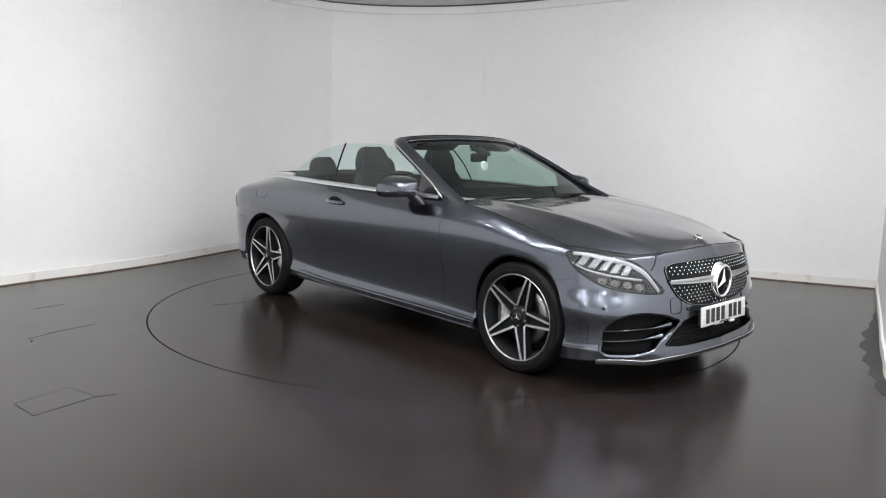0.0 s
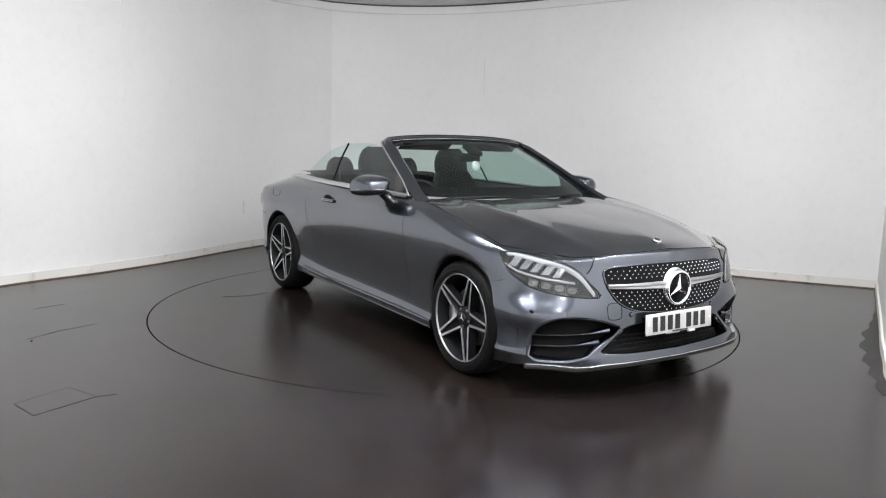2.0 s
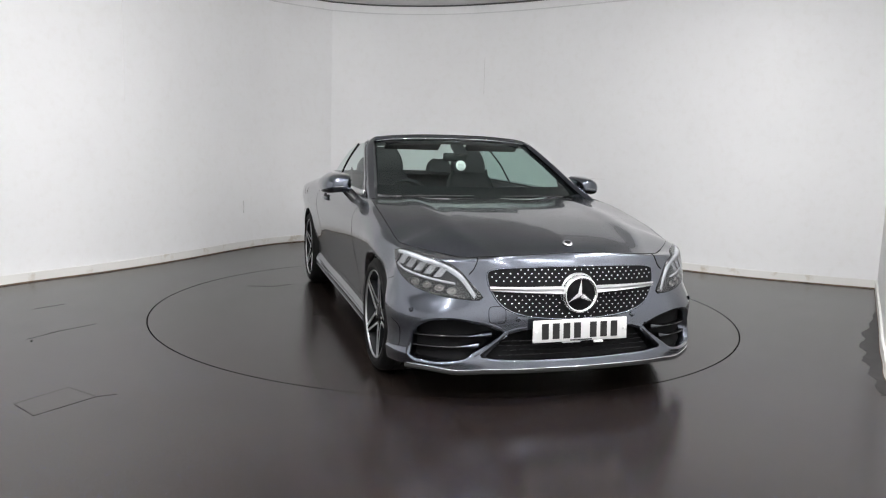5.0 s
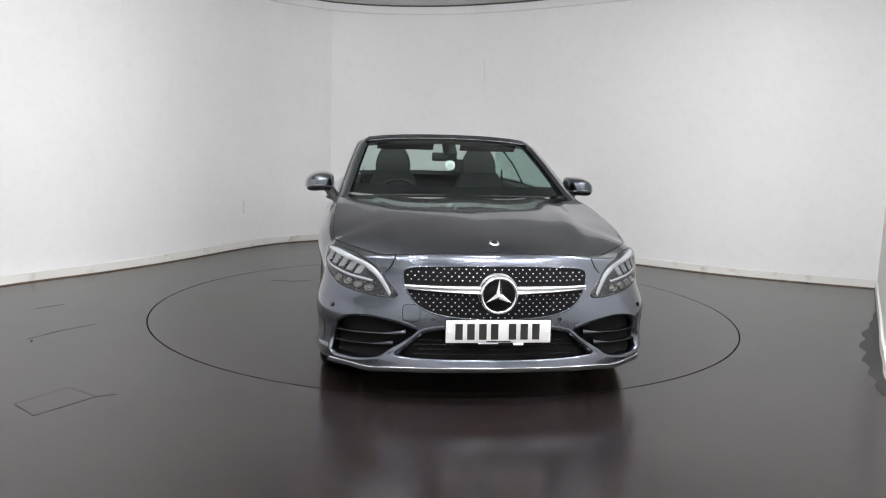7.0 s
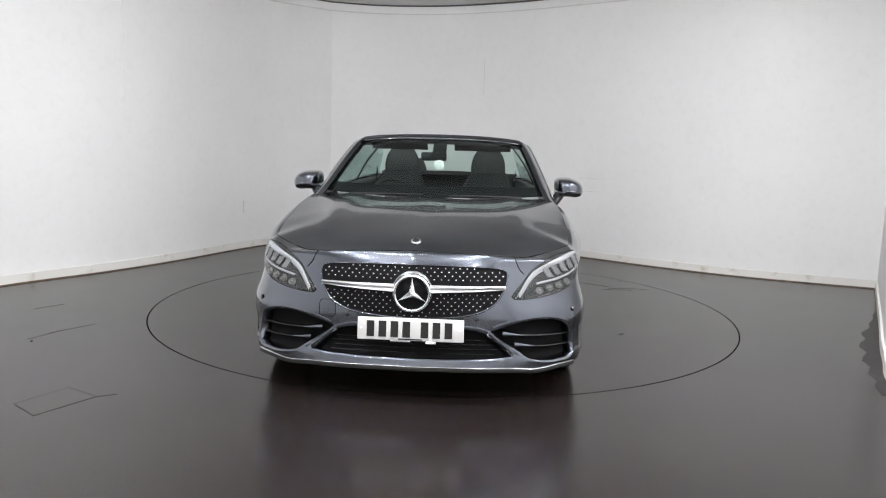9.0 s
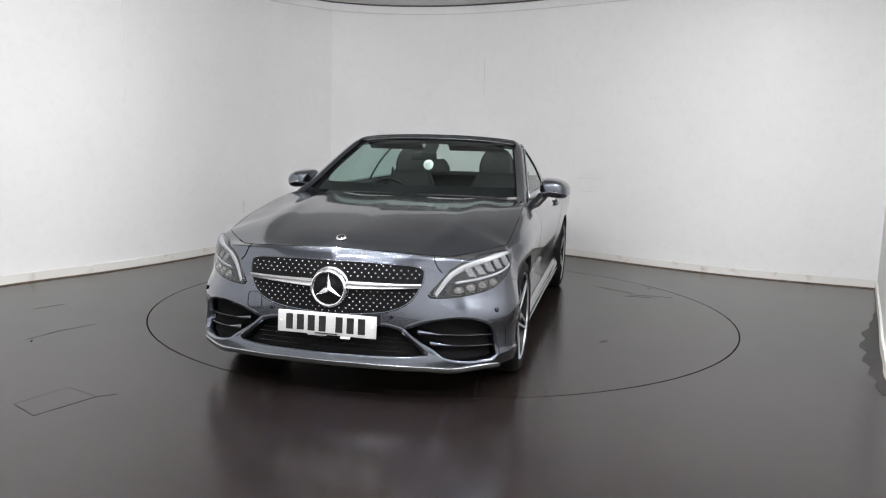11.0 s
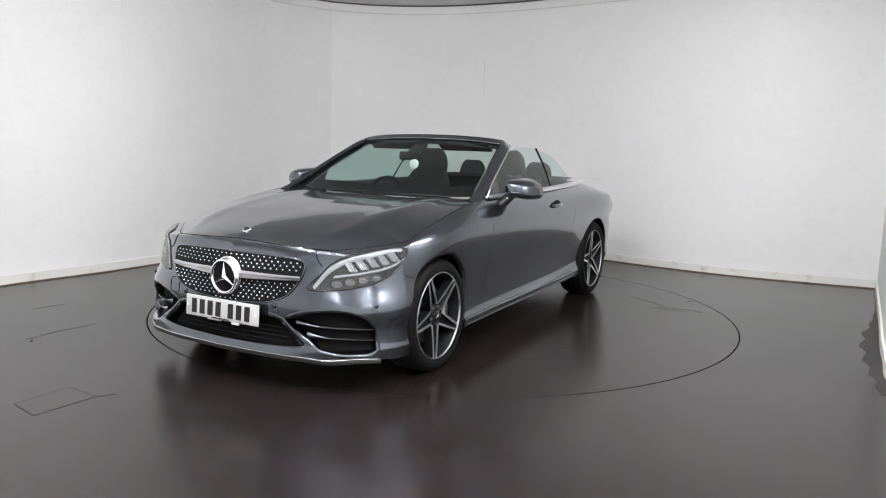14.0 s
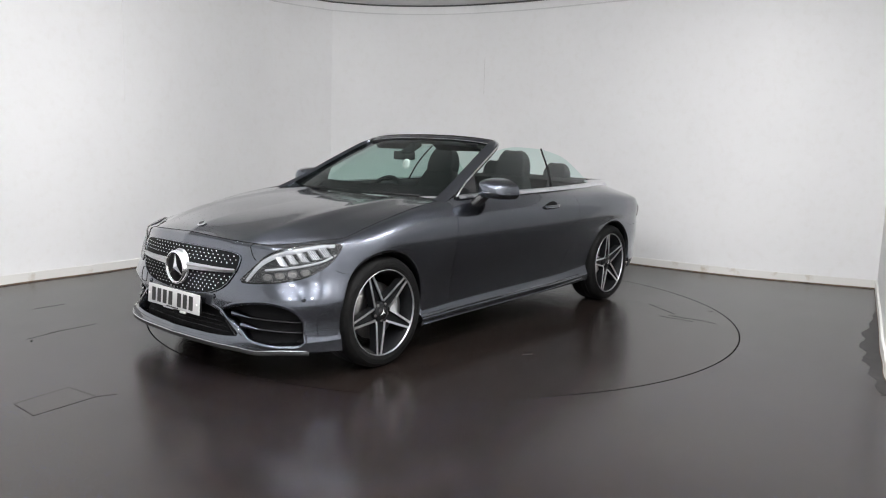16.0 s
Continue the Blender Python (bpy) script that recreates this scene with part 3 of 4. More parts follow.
# lamp and side intake lines are laid out along a line of sight turned outward by SLANT degrees
SLANT = 40.0
HL_LOW = [(0.385, 0.532), (0.48, 0.532), (0.68, 0.548), (0.84, 0.577), (0.970, 0.634), (1.032, 0.692), (1.052, 0.722)]
HL_UP = [(0.372, 0.545), (0.475, 0.622), (0.540, 0.668), (0.65, 0.709), (0.80, 0.729), (0.95, 0.740), (1.042, 0.732)]
IN_LOW = [(0.40, 0.268), (0.46, 0.236), (0.59, 0.216), (0.70, 0.212), (0.79, 0.214), (0.832, 0.240)]
IN_UP = [(0.222, 0.371), (0.355, 0.413), (0.52, 0.434), (0.66, 0.426), (0.765, 0.390), (0.818, 0.340)]
MO_LOW = [(0.0, 0.234), (0.25, 0.236), (0.42, 0.242), (0.495, 0.250)]
MO_UP = [(0.0, 0.385), (0.20, 0.385), (0.30, 0.380), (0.372, 0.364)]


def rolled_edge(ring, slant=0.0):
    """The painted edge of an opening, rolling from the bumper's skin into the hole."""
    p = np.asarray(ring, float)[:, :2]
    t = np.gradient(p, axis=0)
    for _ in range(2):
        t[1:-1] = (t[:-2] + t[1:-1] * 2 + t[2:]) / 4
    t /= np.linalg.norm(t, axis=1)[:, None] + 1e-9
    out = np.stack([t[:, 1], -t[:, 0]], -1)
    rows = []
    for q, o in zip(p, out):
        rows.append([on_front(*(q + o * w), off, slant) for w, off in ((0.019, 0.0002), (0.007, 0.0014), (0.001, 0.0004), (-0.004, -0.005), (-0.008, -0.016), (-0.010, -0.032), (-0.009, -0.056))])
    return grid(rows)


def outline(lower, upper, n=40):
    lo, up = curve([(x, z, 0) for x, z in lower], n), curve([(x, z, 0) for x, z in upper], n)
    return np.vstack([lo, up[::-1], lo[:1]])




def front_details(car):
    # grille
    g = patch(GR_LOW, GR_UP, 26, 12, 0.003)
    gr = part("grille", grid(mirrored(g)), GRILLE, car, "black grille with silver studs")
    ring = rim_line(GR_LOW, GR_UP, 0.004)
    half = ring[:80]
    bm = bmesh.new()
    for s in (1, -1):
        add_tube(bm, half * (s, 1, 1), 0.0045, 6)
    part("surround", bm, PAINT, gr, "thin silver surround")
    bm = bmesh.new()
    for row in range(14):
        z = 0.445 + row * 0.0178
        if abs(z - 0.583) < 0.026:
            continue
        for col in range(-13, 14):
            x = (col + (0.5 if row % 2 else 0.0)) * 0.0352
            ax = abs(x)
            lo = np.interp(ax, [p[0] for p in GR_LOW], [p[1] for p in GR_LOW])
            up = np.interp(ax, [p[0] for p in GR_UP], [p[1] for p in GR_UP])
            if ax > 0.45 or z < lo + 0.010 or z > up - 0.008 or math.hypot(x, z - 0.558) < 0.108:
                continue
            p = on_front(x, z, 0.006)
            a = 0.0046
            vs = [bm.verts.new(p + np.array(o)) for o in ((-a, 0, 0), (0, 0, -a * 0.8), (a, 0, 0), (0, 0, a * 0.8), (0, -0.004, 0))]
            for k in range(4):
                bm.faces.new((vs[k], vs[(k + 1) % 4], vs[4]))
    o = part("studs", bm, SATIN, gr, "rows of small silver studs", smooth=False)
    o["kind"] = "stuff"
    for s in (1, -1):
        rows = []
        for x in np.linspace(0.085, 0.452, 16):
            h = 0.020 - 0.010 * (x - 0.085) / 0.37
            zc = 0.577 + 0.02 * (x - 0.085)
            rows.append([on_front(x, zc - h, 0.004), on_front(x, zc - h * 0.8, 0.018), on_front(x, zc - h * 0.15, 0.012), on_front(x, zc, 0.010),
                         on_front(x, zc + h * 0.3, 0.020), on_front(x, zc + h, 0.018), on_front(x, zc + h, 0.003)])
        bm = grid(rows)
        if s < 0:
            flip(bm)
        sharp(part("louvre", bm, LOUVRE, gr, "silver double louvre"), 40)
    em = part("emblem", lathe([(0, 0.001), (0, 0.076), (-0.012, 0.079), (-0.012, 0.0), ], 48, "y"), GRILLE, gr, "round black emblem disc")
    em.location = (0, -2.113, 0.558)
    part("boss", lathe([(0.036, 0.112), (0.026, 0.106), (0.014, 0.101), (0.006, 0.097), (0.004, 0.090)], 48, "y"), LOUVRE, em, "silver boss behind the emblem")
    r = part("emblem_ring", lathe([(0.0, 0.076), (-0.016, 0.078), (-0.022, 0.086), (-0.016, 0.094), (0.012, 0.098)], 56, "y"), CHROME, em, "chrome ring")
    st = part("emblem_arms", star(0.078, 0.014, 0), CHROME, em, "three polished silver arms", smooth=False)
    st.location = (0, -0.013, 0)
    # number plate; characters as plain bars
    pl = part("number_plate", box((0.52, 0.010, 0.111), (0, 0, 0), None, 0.004), PLATE, car, "white front number plate with dark bars")
    pl.location = (0, -2.143, 0.383)
    pl.rotation_euler = (radians(-4), 0, 0)
    for k in range(7):
        x = -0.196 + k * 0.0585 + (0.03 if k > 3 else 0)
        part("bar", box((0.037, 0.003, 0.078), (x, -0.0062, 0), None, 0.001), INK, pl, smooth=False)
    part("maker_bar", box((0.12, 0.003, 0.006), (0, -0.0062, -0.048)), INK, pl, smooth=False)
    for s in (-1, 1):
        part("screw", lathe([(-0.008, 0.0), (-0.008, 0.005), (-0.004, 0.006)], 12, "y"), PAPER, pl).location = (s * 0.242, 0, 0)
    part("plate_holder", box((0.44, 0.03, 0.085), (0, -2.118, 0.37), None, 0.004), MATT, car)
    part("plate_clip", box((0.05, 0.014, 0.012), (0.10, -2.146, 0.321), None, 0.003), PAPER, car)
    part("plate_clip", box((0.10, 0.010, 0.006), (-0.05, -2.146, 0.324), None, 0.002), SATIN, car)
    # lower mouth and side intakes
    mo = part("lower_intake", grid(mirrored(patch([(x, z - 0.006) for x, z in MO_LOW], [(x + 0.006, z + 0.006) for x, z in MO_UP], 30, 14, -0.054))), SHUT, car, "black lower air intake")
    bm = bmesh.new()
    for row in range(4):
        for col in range(-9, 10):
            p = on_front((col + 0.5 * (row % 2)) * 0.044, 0.262 + row * 0.021, -0.042)
            add_box(bm, (0.03, 0.004, 0.004), tuple(p))
    part("mesh", bm, BLACK, mo, smooth=False)
    for s in (1, -1):
        bm = grid(patch(IN_LOW, IN_UP, 26, 14, -0.052, SLANT))
        part("side_intake", bm if s > 0 else flip(bm), SHUT, car, "black side air intake")
        # slim black fins, each springing from a short painted wedge
        for x0, z0 in ((0.300, 0.352), (0.372, 0.298)):
            for name, a, b, mt, lab in (("fin_root", x0, x0 + 0.145, PAINT, "grey painted wedge at the root of the fin"), ("fin", x0 + 0.140, 0.812, BLACK, "slim black fin across the intake")):
                rows = []
                for x in np.linspace(a, b, 12):
                    f = (x - x0) / 0.145
                    zz = z0 - 0.030 * (x - x0) + 0.010 * max(0, 1 - f)
                    h = max(0.0032, 0.013 * (1 - f) ** 0.8) if f < 1 else 0.0032
                    d = -0.004 - 0.014 * min(1, f)
                    rows.append([on_front(x, zz - h, -0.055, SLANT), on_front(x, zz - h, d - 0.003, SLANT), on_front(x, zz - h * 0.3, d, SLANT), on_front(x, zz + h * 0.6, d - 0.001, SLANT), on_front(x, zz + h, d - 0.006, SLANT), on_front(x, zz + h, -0.055, SLANT)])
                bm = grid(rows)
                part(name, bm if s > 0 else flip(bm), mt, car, lab)
        bm = rolled_edge(outline(IN_LOW, IN_UP), SLANT)
        part("intake_edge", bm if s > 0 else flip(bm), PAINT, car)
        bm = rolled_edge(outline(MO_LOW, MO_UP)[:80])
        part("mouth_edge", bm if s > 0 else flip(bm), PAINT, car)
    # chrome splitter along the lower edge
    low = SHELL[:140, 0]
    low = low[low[:, 1] < -1.865]
    low = low + np.stack([0 * low[:, 0], 0 * low[:, 0], -0.010 * np.exp(-((low[:, 0] - 0.62) / 0.08) ** 2)], -1)
    pts = np.vstack([(low * (-1, 1, 1))[::-1][:-1], low]) + (0, -0.006, 0.004)
    part("splitter", tube(pts, 0.0034, 8, 0.9), CHROME, car, "chrome strip along the lower bumper lip")
    part("lip", tube(pts + (0, 0.012, -0.014), 0.012, 8, 1.0), MATT, car, "black lower lip")
    # bonnet badge, sensors, tow cover, washer covers
    bd = part("badge", lathe([(-0.002, 0.026), (0.004, 0.024), (0.005, 0.0)], 28, "z"), CHROME, car, "small round silver bonnet badge")
    bd.location = (0, -1.955, 0.794)
    bd.rotation_euler = (radians(22), 0, 0)
    part("badge_centre", lathe([(0.006, 0.017), (0.0065, 0.0)], 24, "z"), BLACK, bd)
    for x, z, sl in ((0.853, 0.463, 70), (0.318, 0.437, 0)):
        for s in (1, -1):
            p = on_front(x, z, 0.001, sl)
            bm = lathe([(0.0, 0.013), (-0.004, 0.0125), (-0.005, 0.009), (-0.003, 0.0)], 20, "y")
            bmesh.ops.rotate(bm, matrix=Matrix.Rotation(radians(sl), 3, "Z"), verts=bm.verts)
            bmesh.ops.translate(bm, vec=p, verts=bm.verts)
            part("parking_sensor", bm if s > 0 else flip(bm), PAINT, car)
    ring = [on_front(-0.423 + 0.042 * math.copysign(abs(math.cos(t)) ** 0.5, math.cos(t)), 0.460 + 0.042 * math.copysign(abs(math.sin(t)) ** 0.5, math.sin(t)), 0.001) for t in np.linspace(0, 2 * math.pi, 40)]
    part("tow_cover", tube(ring, 0.0016, 5), SHUT, car, "outline of the tow eye cover")
    for s in (1, -1):
        gap = [on_front(x, z, 0.001) * (s, 1, 1) for x, z, _ in curve([(0.497, 0.729, 0), (0.506, 0.708, 0), (0.522, 0.675, 0), (0.545, 0.650, 0)], 12)]
        part("corner_gap", tube(gap, 0.0026, 5), SHUT, car)
        # bumper insert panel beside the wheel
        pts = curve([(0.0, -1.76, 0.40), (0, -1.82, 0.37), (0, -1.825, 0.30), (0, -1.82, 0.265)], 16)
        pts = [(side_x(y, z) * s + s * 0.001, y, z) for _, y, z in pts]
        part("panel_line", tube(pts, 0.0015, 5), SHUT, car)


def headlamps(car):
    def at(x, z, off):
        return on_front(x, z, off, SLANT)

    for s in (1, -1):
        def put(bm):
            return bm if s > 0 else flip(bm)
        hl = part("headlight", put(grid(patch(HL_LOW, HL_UP, 40, 12, 0.0015, SLANT))), LAMPDARK, car, "led headlight with clear lens")
        part("rim", put(tube(rim_line(HL_LOW, HL_UP, 0.0012, SLANT), 0.0042, 6)), BLACK, hl)
        guide = [(0.415, 0.545), (0.445, 0.575), (0.495, 0.622), (0.550, 0.656), (0.65, 0.690), (0.80, 0.714), (0.92, 0.728), (1.0, 0.730)]
        gl = curve([(x, z, 0) for x, z in guide], 50)
        rows = []
        for k, (x, z, _) in enumerate(gl):
            w = 0.010 + 0.008 * math.sin(math.pi * min(1, k / 40))
            rows.append([at(x + 0.006, z - w, 0.002), at(x + 0.003, z - w * 0.6, 0.005), at(x, z + 0.003, 0.006), at(x - 0.003, z + 0.006, 0.002)])
        part("light_guide", put(grid(rows)), DRL, hl, "white curved light guide")
        gl = curve([(0.548, 0.602, 0), (0.66, 0.612, 0), (0.77, 0.624, 0), (0.92, 0.648, 0), (1.01, 0.680, 0)], 34)
        rows = [[at(x, z - 0.006, 0.003), at(x, z, 0.008), at(x, z + 0.005, 0.003)] for x, z, _ in gl]
        part("light_bar", put(grid(rows)), DRL, hl, "white light bar")
        # slanting chrome reflectors above the bar, each a stepped cup with a bright inner wall
        for k in range(5):
            x, z = 0.655 + k * 0.072, 0.650 + k * 0.0115
            rows = []
            for a in np.linspace(-1, 1, 9):
                rows.append([at(x + 0.027 * a - 0.022 * b, z + 0.023 * b, 0.003 + 0.0025 * (1 - abs(a)) + 0.0035 * (round(a * 4) % 2) + 0.001 * b) for b in np.linspace(-1, 1, 6)])
            md = part("led_module", put(grid(rows)), LAMPIN, hl, "chrome led reflector", smooth=False)
            part("led_divider", put(tube([at(x + 0.034 - 0.022 * b, z + 0.026 * b, 0.008) for b in np.linspace(-1, 1, 5)], 0.0035, 5)), BLACK, md)
        for k in range(4):
            x, z = 0.565 + k * 0.086, 0.5665 + k * 0.0098
            cup = []
            for i in range(11):
                t = 2 * math.pi * i / 10
                cup.append([at(x + rx * math.cos(t), z + rx * 0.5 * math.sin(t), d) for rx, d in ((0.034, 0.002), (0.030, 0.008), (0.026, 0.0025), (0.014, 0.0025), (0.009, 0.007), (0.0, 0.008))])
            part("lamp_cell", put(grid(cup)), DISC, hl, "small faceted projector", smooth=False)
        part("lens", put(grid(patch(HL_LOW, HL_UP, 34, 10, 0.0085, SLANT, 0.005))), LENS, hl, "clear curved lens")


def wheel(car, side, hy):
    """One alloy wheel with its tyre; the axle is along x."""
    w = root("wheel", "five-spoke two-tone alloy wheel", "wheel")
    w.parent = car
    w.location = (side * 0.874, hy, HUB_Z)
    if side < 0:
        w.rotation_euler = (0, 0, math.pi)
    R, r = TYRE_R, 0.247
    bm = lathe([(-0.005, r), (0.0, r + 0.012), (0.004, r + 0.03), (-0.002, R - 0.022), (-0.014, R - 0.008), (-0.035, R), (-0.11, R + 0.0005), (-0.19, R), (-0.215, R - 0.012), (-0.225, R - 0.03), (-0.215, r)], 96)
    part("tyre", bm, RUBBER, w, "black low-profile tyre")
    bm = bmesh.new()
    for k in range(3):
        x = -0.07 - 0.04 * k
        a = np.linspace(0, 2 * math.pi, 97)
        add_tube(bm, np.stack([0 * a + x, (R + 0.0005) * np.cos(a), (R + 0.0005) * np.sin(a)], -1), 0.004, 4)
    part("tread_groove", bm, SHUT, w)
    bm = bmesh.new()
    for rr in (r + 0.020, R - 0.026):
        a = np.linspace(0, 2 * math.pi, 97)
        add_tube(bm, np.stack([0 * a + 0.0035, rr * np.cos(a), rr * np.sin(a)], -1), 0.0016, 4)
    part("sidewall_ridge", bm, RUBBER, w)
    part("rim_barrel", lathe([(-0.012, r - 0.006), (-0.03, r - 0.016), (-0.06, r - 0.022), (-0.18, r - 0.03), (-0.20, r)], 72), RIMDARK, w, "dark grey rim barrel")
    part("rim_lip", lathe([(-0.004, r + 0.002), (0.000, r), (-0.001, r - 0.0028), (-0.010, r - 0.005)], 96), LOUVRE, w, "machined silver rim edge")
    for k in range(5):
        dk, sv = bmesh.new(), bmesh.new()
        a = radians(90 + 72 * k + ((-20 if hy < 0 else -8) if side < 0 else 27 if hy < 0 else 11))
        d, t = np.array((0, math.cos(a), math.sin(a))), np.array((0, -math.sin(a), math.cos(a)))
        X = np.array((1.0, 0, 0))

        def q(rad, lat, dep):
            return d * rad + t * lat + X * dep
        # dark wedge with a hollow back
        rs = np.linspace(0.055, r - 0.006, 8)
        rows = []
        for rr in rs:
            f = (rr - 0.055) / (r - 0.061)
            hw = 0.041 * (1 - f) + 0.0215 * f
            dep = -0.030 + 0.022 * f ** 0.8
            rows.append([q(rr, -hw, dep - 0.05), q(rr, -hw, dep), q(rr, -hw * 0.62, dep - 0.022), q(rr, hw * 0.62, dep - 0.022), q(rr, hw, dep), q(rr, hw, dep - 0.05)])
        add_grid(dk, np.array(rows))
        for s in (-1, 1):
            rows = []
            for rr in rs:
                f = (rr - 0.055) / (r - 0.061)
                hw = 0.041 * (1 - f) + 0.0215 * f
                dep = -0.030 + 0.022 * f ** 0.8
                rows.append([q(rr, s * hw, dep + 0.0005), q(rr, s * hw, dep + 0.003), q(rr, s * (hw - 0.0125), dep + 0.003), q(rr, s * (hw - 0.0125), dep - 0.003)])
            add_grid(sv, np.array(rows))
        sp = sharp(part("spoke", dk, RIMDARK, w, "dark grey painted spoke"), 30)
        sharp(part("spoke_face", sv, SATIN, w, "machined silver spoke edge"), 30)
    part("hub", lathe([(-0.06, 0.062), (-0.034, 0.060), (-0.026, 0.045), (-0.024, 0.034), (-0.022, 0.0)], 36), RIMDARK, w)
    cap = part("hub_cap", lathe([(-0.024, 0.033), (-0.016, 0.032), (-0.014, 0.028), (-0.0145, 0.0)], 36), BLACK, w, "round black hub cap")
    st = star(0.026, 0.003, 0)
    bmesh.ops.rotate(st, matrix=Matrix.Rotation(math.pi / 2, 3, "Z"), verts=st.verts)
    bmesh.ops.translate(st, vec=(-0.0135, 0, 0), verts=st.verts)
    part("emblem", st, SATIN, cap, smooth=False)
    for k in range(5):
        a = radians(54 + 72 * k)
        bm = lathe([(-0.05, 0.009), (-0.027, 0.009), (-0.025, 0.006), (-0.028, 0.0)], 12)
        bmesh.ops.translate(bm, vec=(0, 0.050 * math.cos(a), 0.050 * math.sin(a)), verts=bm.verts)
        part("wheel_bolt", bm, DISC, w)
    part("brake_disc", lathe([(-0.10, 0.07), (-0.088, 0.075), (-0.086, 0.165), (-0.11, 0.166), (-0.112, 0.07)], 60), DISC, w, "steel brake disc")
    return w


def caliper(car, side, hy):
    rows = []
    s0 = 1 if hy < 0 else -1
    for t in np.linspace(radians(-28), radians(28), 10):
        c, s = math.cos(t), math.sin(t)
        rows.append([(side * 0.795, hy + s0 * 0.10 * c, HUB_Z + 0.10 * s), (side * 0.825, hy + s0 * 0.115 * c, HUB_Z + 0.115 * s),
                     (side * 0.825, hy + s0 * 0.175 * c, HUB_Z + 0.175 * s), (side * 0.78, hy + s0 * 0.185 * c, HUB_Z + 0.185 * s)])
    part("brake_caliper", grid(rows), SATIN, car, "silver brake caliper")


HEAD_C, HEAD_E = (0.0, -0.05, 1.318), (0.585, 0.0, 1.287)
BASE_C, BASE_M, BASE_E = (0, -0.80, 0.935), (0.40, -0.765, 0.942), (0.715, -0.655, 0.955)


def screen_frame(car):
    base = [BASE_C, BASE_M, (0.60, -0.715, 0.948), BASE_E]
    head = [HEAD_C, (0.25, -0.045, 1.314), (0.46, -0.025, 1.302), HEAD_E]
    mid = [(0, -0.435, 1.145), (0.30, -0.42, 1.142), (0.53, -0.385, 1.135), (0.655, -0.335, 1.128)]
    g = mirrored(loft([base, mid, head], 24, 20))
    o = part("windscreen", grid(g), SCREEN, car, "raked tinted windscreen glass")
    # dark printed border
    half = loft([base, mid, head], 24, 20)
    bm = bmesh.new()
    full = mirrored(half) + (0, 0.006, -0.004)
    n = full.shape[0]
    add_grid(bm, full[:, 17:])
    add_grid(bm, full[:, :4])
    add_grid(bm, full[:2])
    add_grid(bm, full[n - 2:])
    part("screen_border", bm, SHUT, car, "black printed border of the windscreen")
    # pillars and header: one bar, bending round the upper corners
    path = curve([(0.762, -0.80, 0.915), (0.728, -0.62, 0.992), (0.675, -0.345, 1.130), (0.630, -0.125, 1.236), (0.600, -0.020, 1.284), (0.555, 0.0, 1.296), (0.46, -0.022, 1.303), (0.25, -0.043, 1.314), (0, -0.05, 1.318)], 73)
    post = np.array([(-0.022, -0.010, 0.004), (0.000, -0.018, 0.018), (0.028, 0.006, 0.014), (0.044, 0.040, -0.004), (0.034, 0.056, -0.018), (0.020, 0.070, -0.03), (-0.022, 0.03, -0.03), (-0.022, -0.010, 0.004)])
    rail = np.array([(0, -0.008, -0.012), (0, -0.016, 0.006), (0, 0.0, 0.022), (0, 0.06, 0.026), (0, 0.105, 0.014), (0, 0.11, -0.006), (0, 0.05, -0.028), (0, -0.008, -0.012)])
    rows = []
    for k, p in enumerate(path):
        f = min(1.0, max(0.0, (k / 9.0 - 3.1) / 1.7))
        f = f * f * (3 - 2 * f)
        rows.append(p + post * (1 - f) + rail * f)
    sharp(part("screen_surround", grid(mirrored(np.array(rows)[::-1])), PAINT, car, "grey painted windscreen pillars and header rail"), 50)
    hd = [np.array(p) for p in head]
    for s in (1, -1):
        low = path[path[:, 1] > -0.60]
        low = low[:np.argmax(low[:, 2] > 1.279)] + (0.047, 0.042, -0.002)
        strip_l = np.vstack([[(0.792, -0.625, 0.945)], low[2:], [(0.630, 0.045, 1.289)]])
        bm = tube(curve(strip_l, 40), 0.0062, 8, 1.0)
        part("chrome_strip", bm if s > 0 else flip(bm), CHROME, car, "chrome strip along the pillar")
    hl = curve([p + np.array((0, 0.030, 0.027)) for p in hd], 24)
    part("header_seal", tube(np.vstack([(hl * (-1, 1, 1))[::-1][:-1], hl]), 0.008, 6, 0.7), MATT, car)
    hl = curve([p + np.array((0, -0.016, 0.003)) for p in hd], 24)
    part("header_strip", tube(np.vstack([(hl * (-1, 1, 1))[::-1][:-1], hl]), 0.004, 6, 0.7), CHROME, car, "thin bright strip above the glass")
    # belt line chrome to the rear
    belt = [(0.785, -0.60, 0.948), (0.787, 0.0, 0.957), (0.777, 0.6, 0.968), (0.755, 1.0, 0.978), (0.71, 1.38, 0.985), (0.64, 1.65, 0.976), (0.58, 1.80, 0.950)]
    for s in (1, -1):
        rows = []
        for k, p in enumerate(curve(belt, 50)):
            h = 0.013 + 0.012 * (k / 49.0)
            rows.append([p + np.array(o) for o in ((0.018, 0, -h), (0.016, 0, -h * 0.2), (0.004, 0, 0.006), (-0.018, 0, 0.010), (-0.03, 0, 0.0))])
        bm = grid(rows)
        part("belt_strip", bm if s > 0 else flip(bm), SATIN, car, "bright silver belt line strip")
        # glass: door window and rear quarter window
        low = [(0.750, -0.52, 0.955), (0.752, 0.0, 0.960), (0.742, 0.60, 0.970)]
        up = [(0.655, -0.14, 1.215), (0.615, 0.22, 1.268), (0.562, 0.70, 1.262)]
        mid_ = [(0.715, -0.34, 1.09), (0.695, 0.10, 1.12), (0.665, 0.64, 1.12)]
        bm = grid(loft([low, mid_, up], 20, 12))
        part("door_glass", bm if s > 0 else flip(bm), GLASS, car, "raised green-tinted door window")
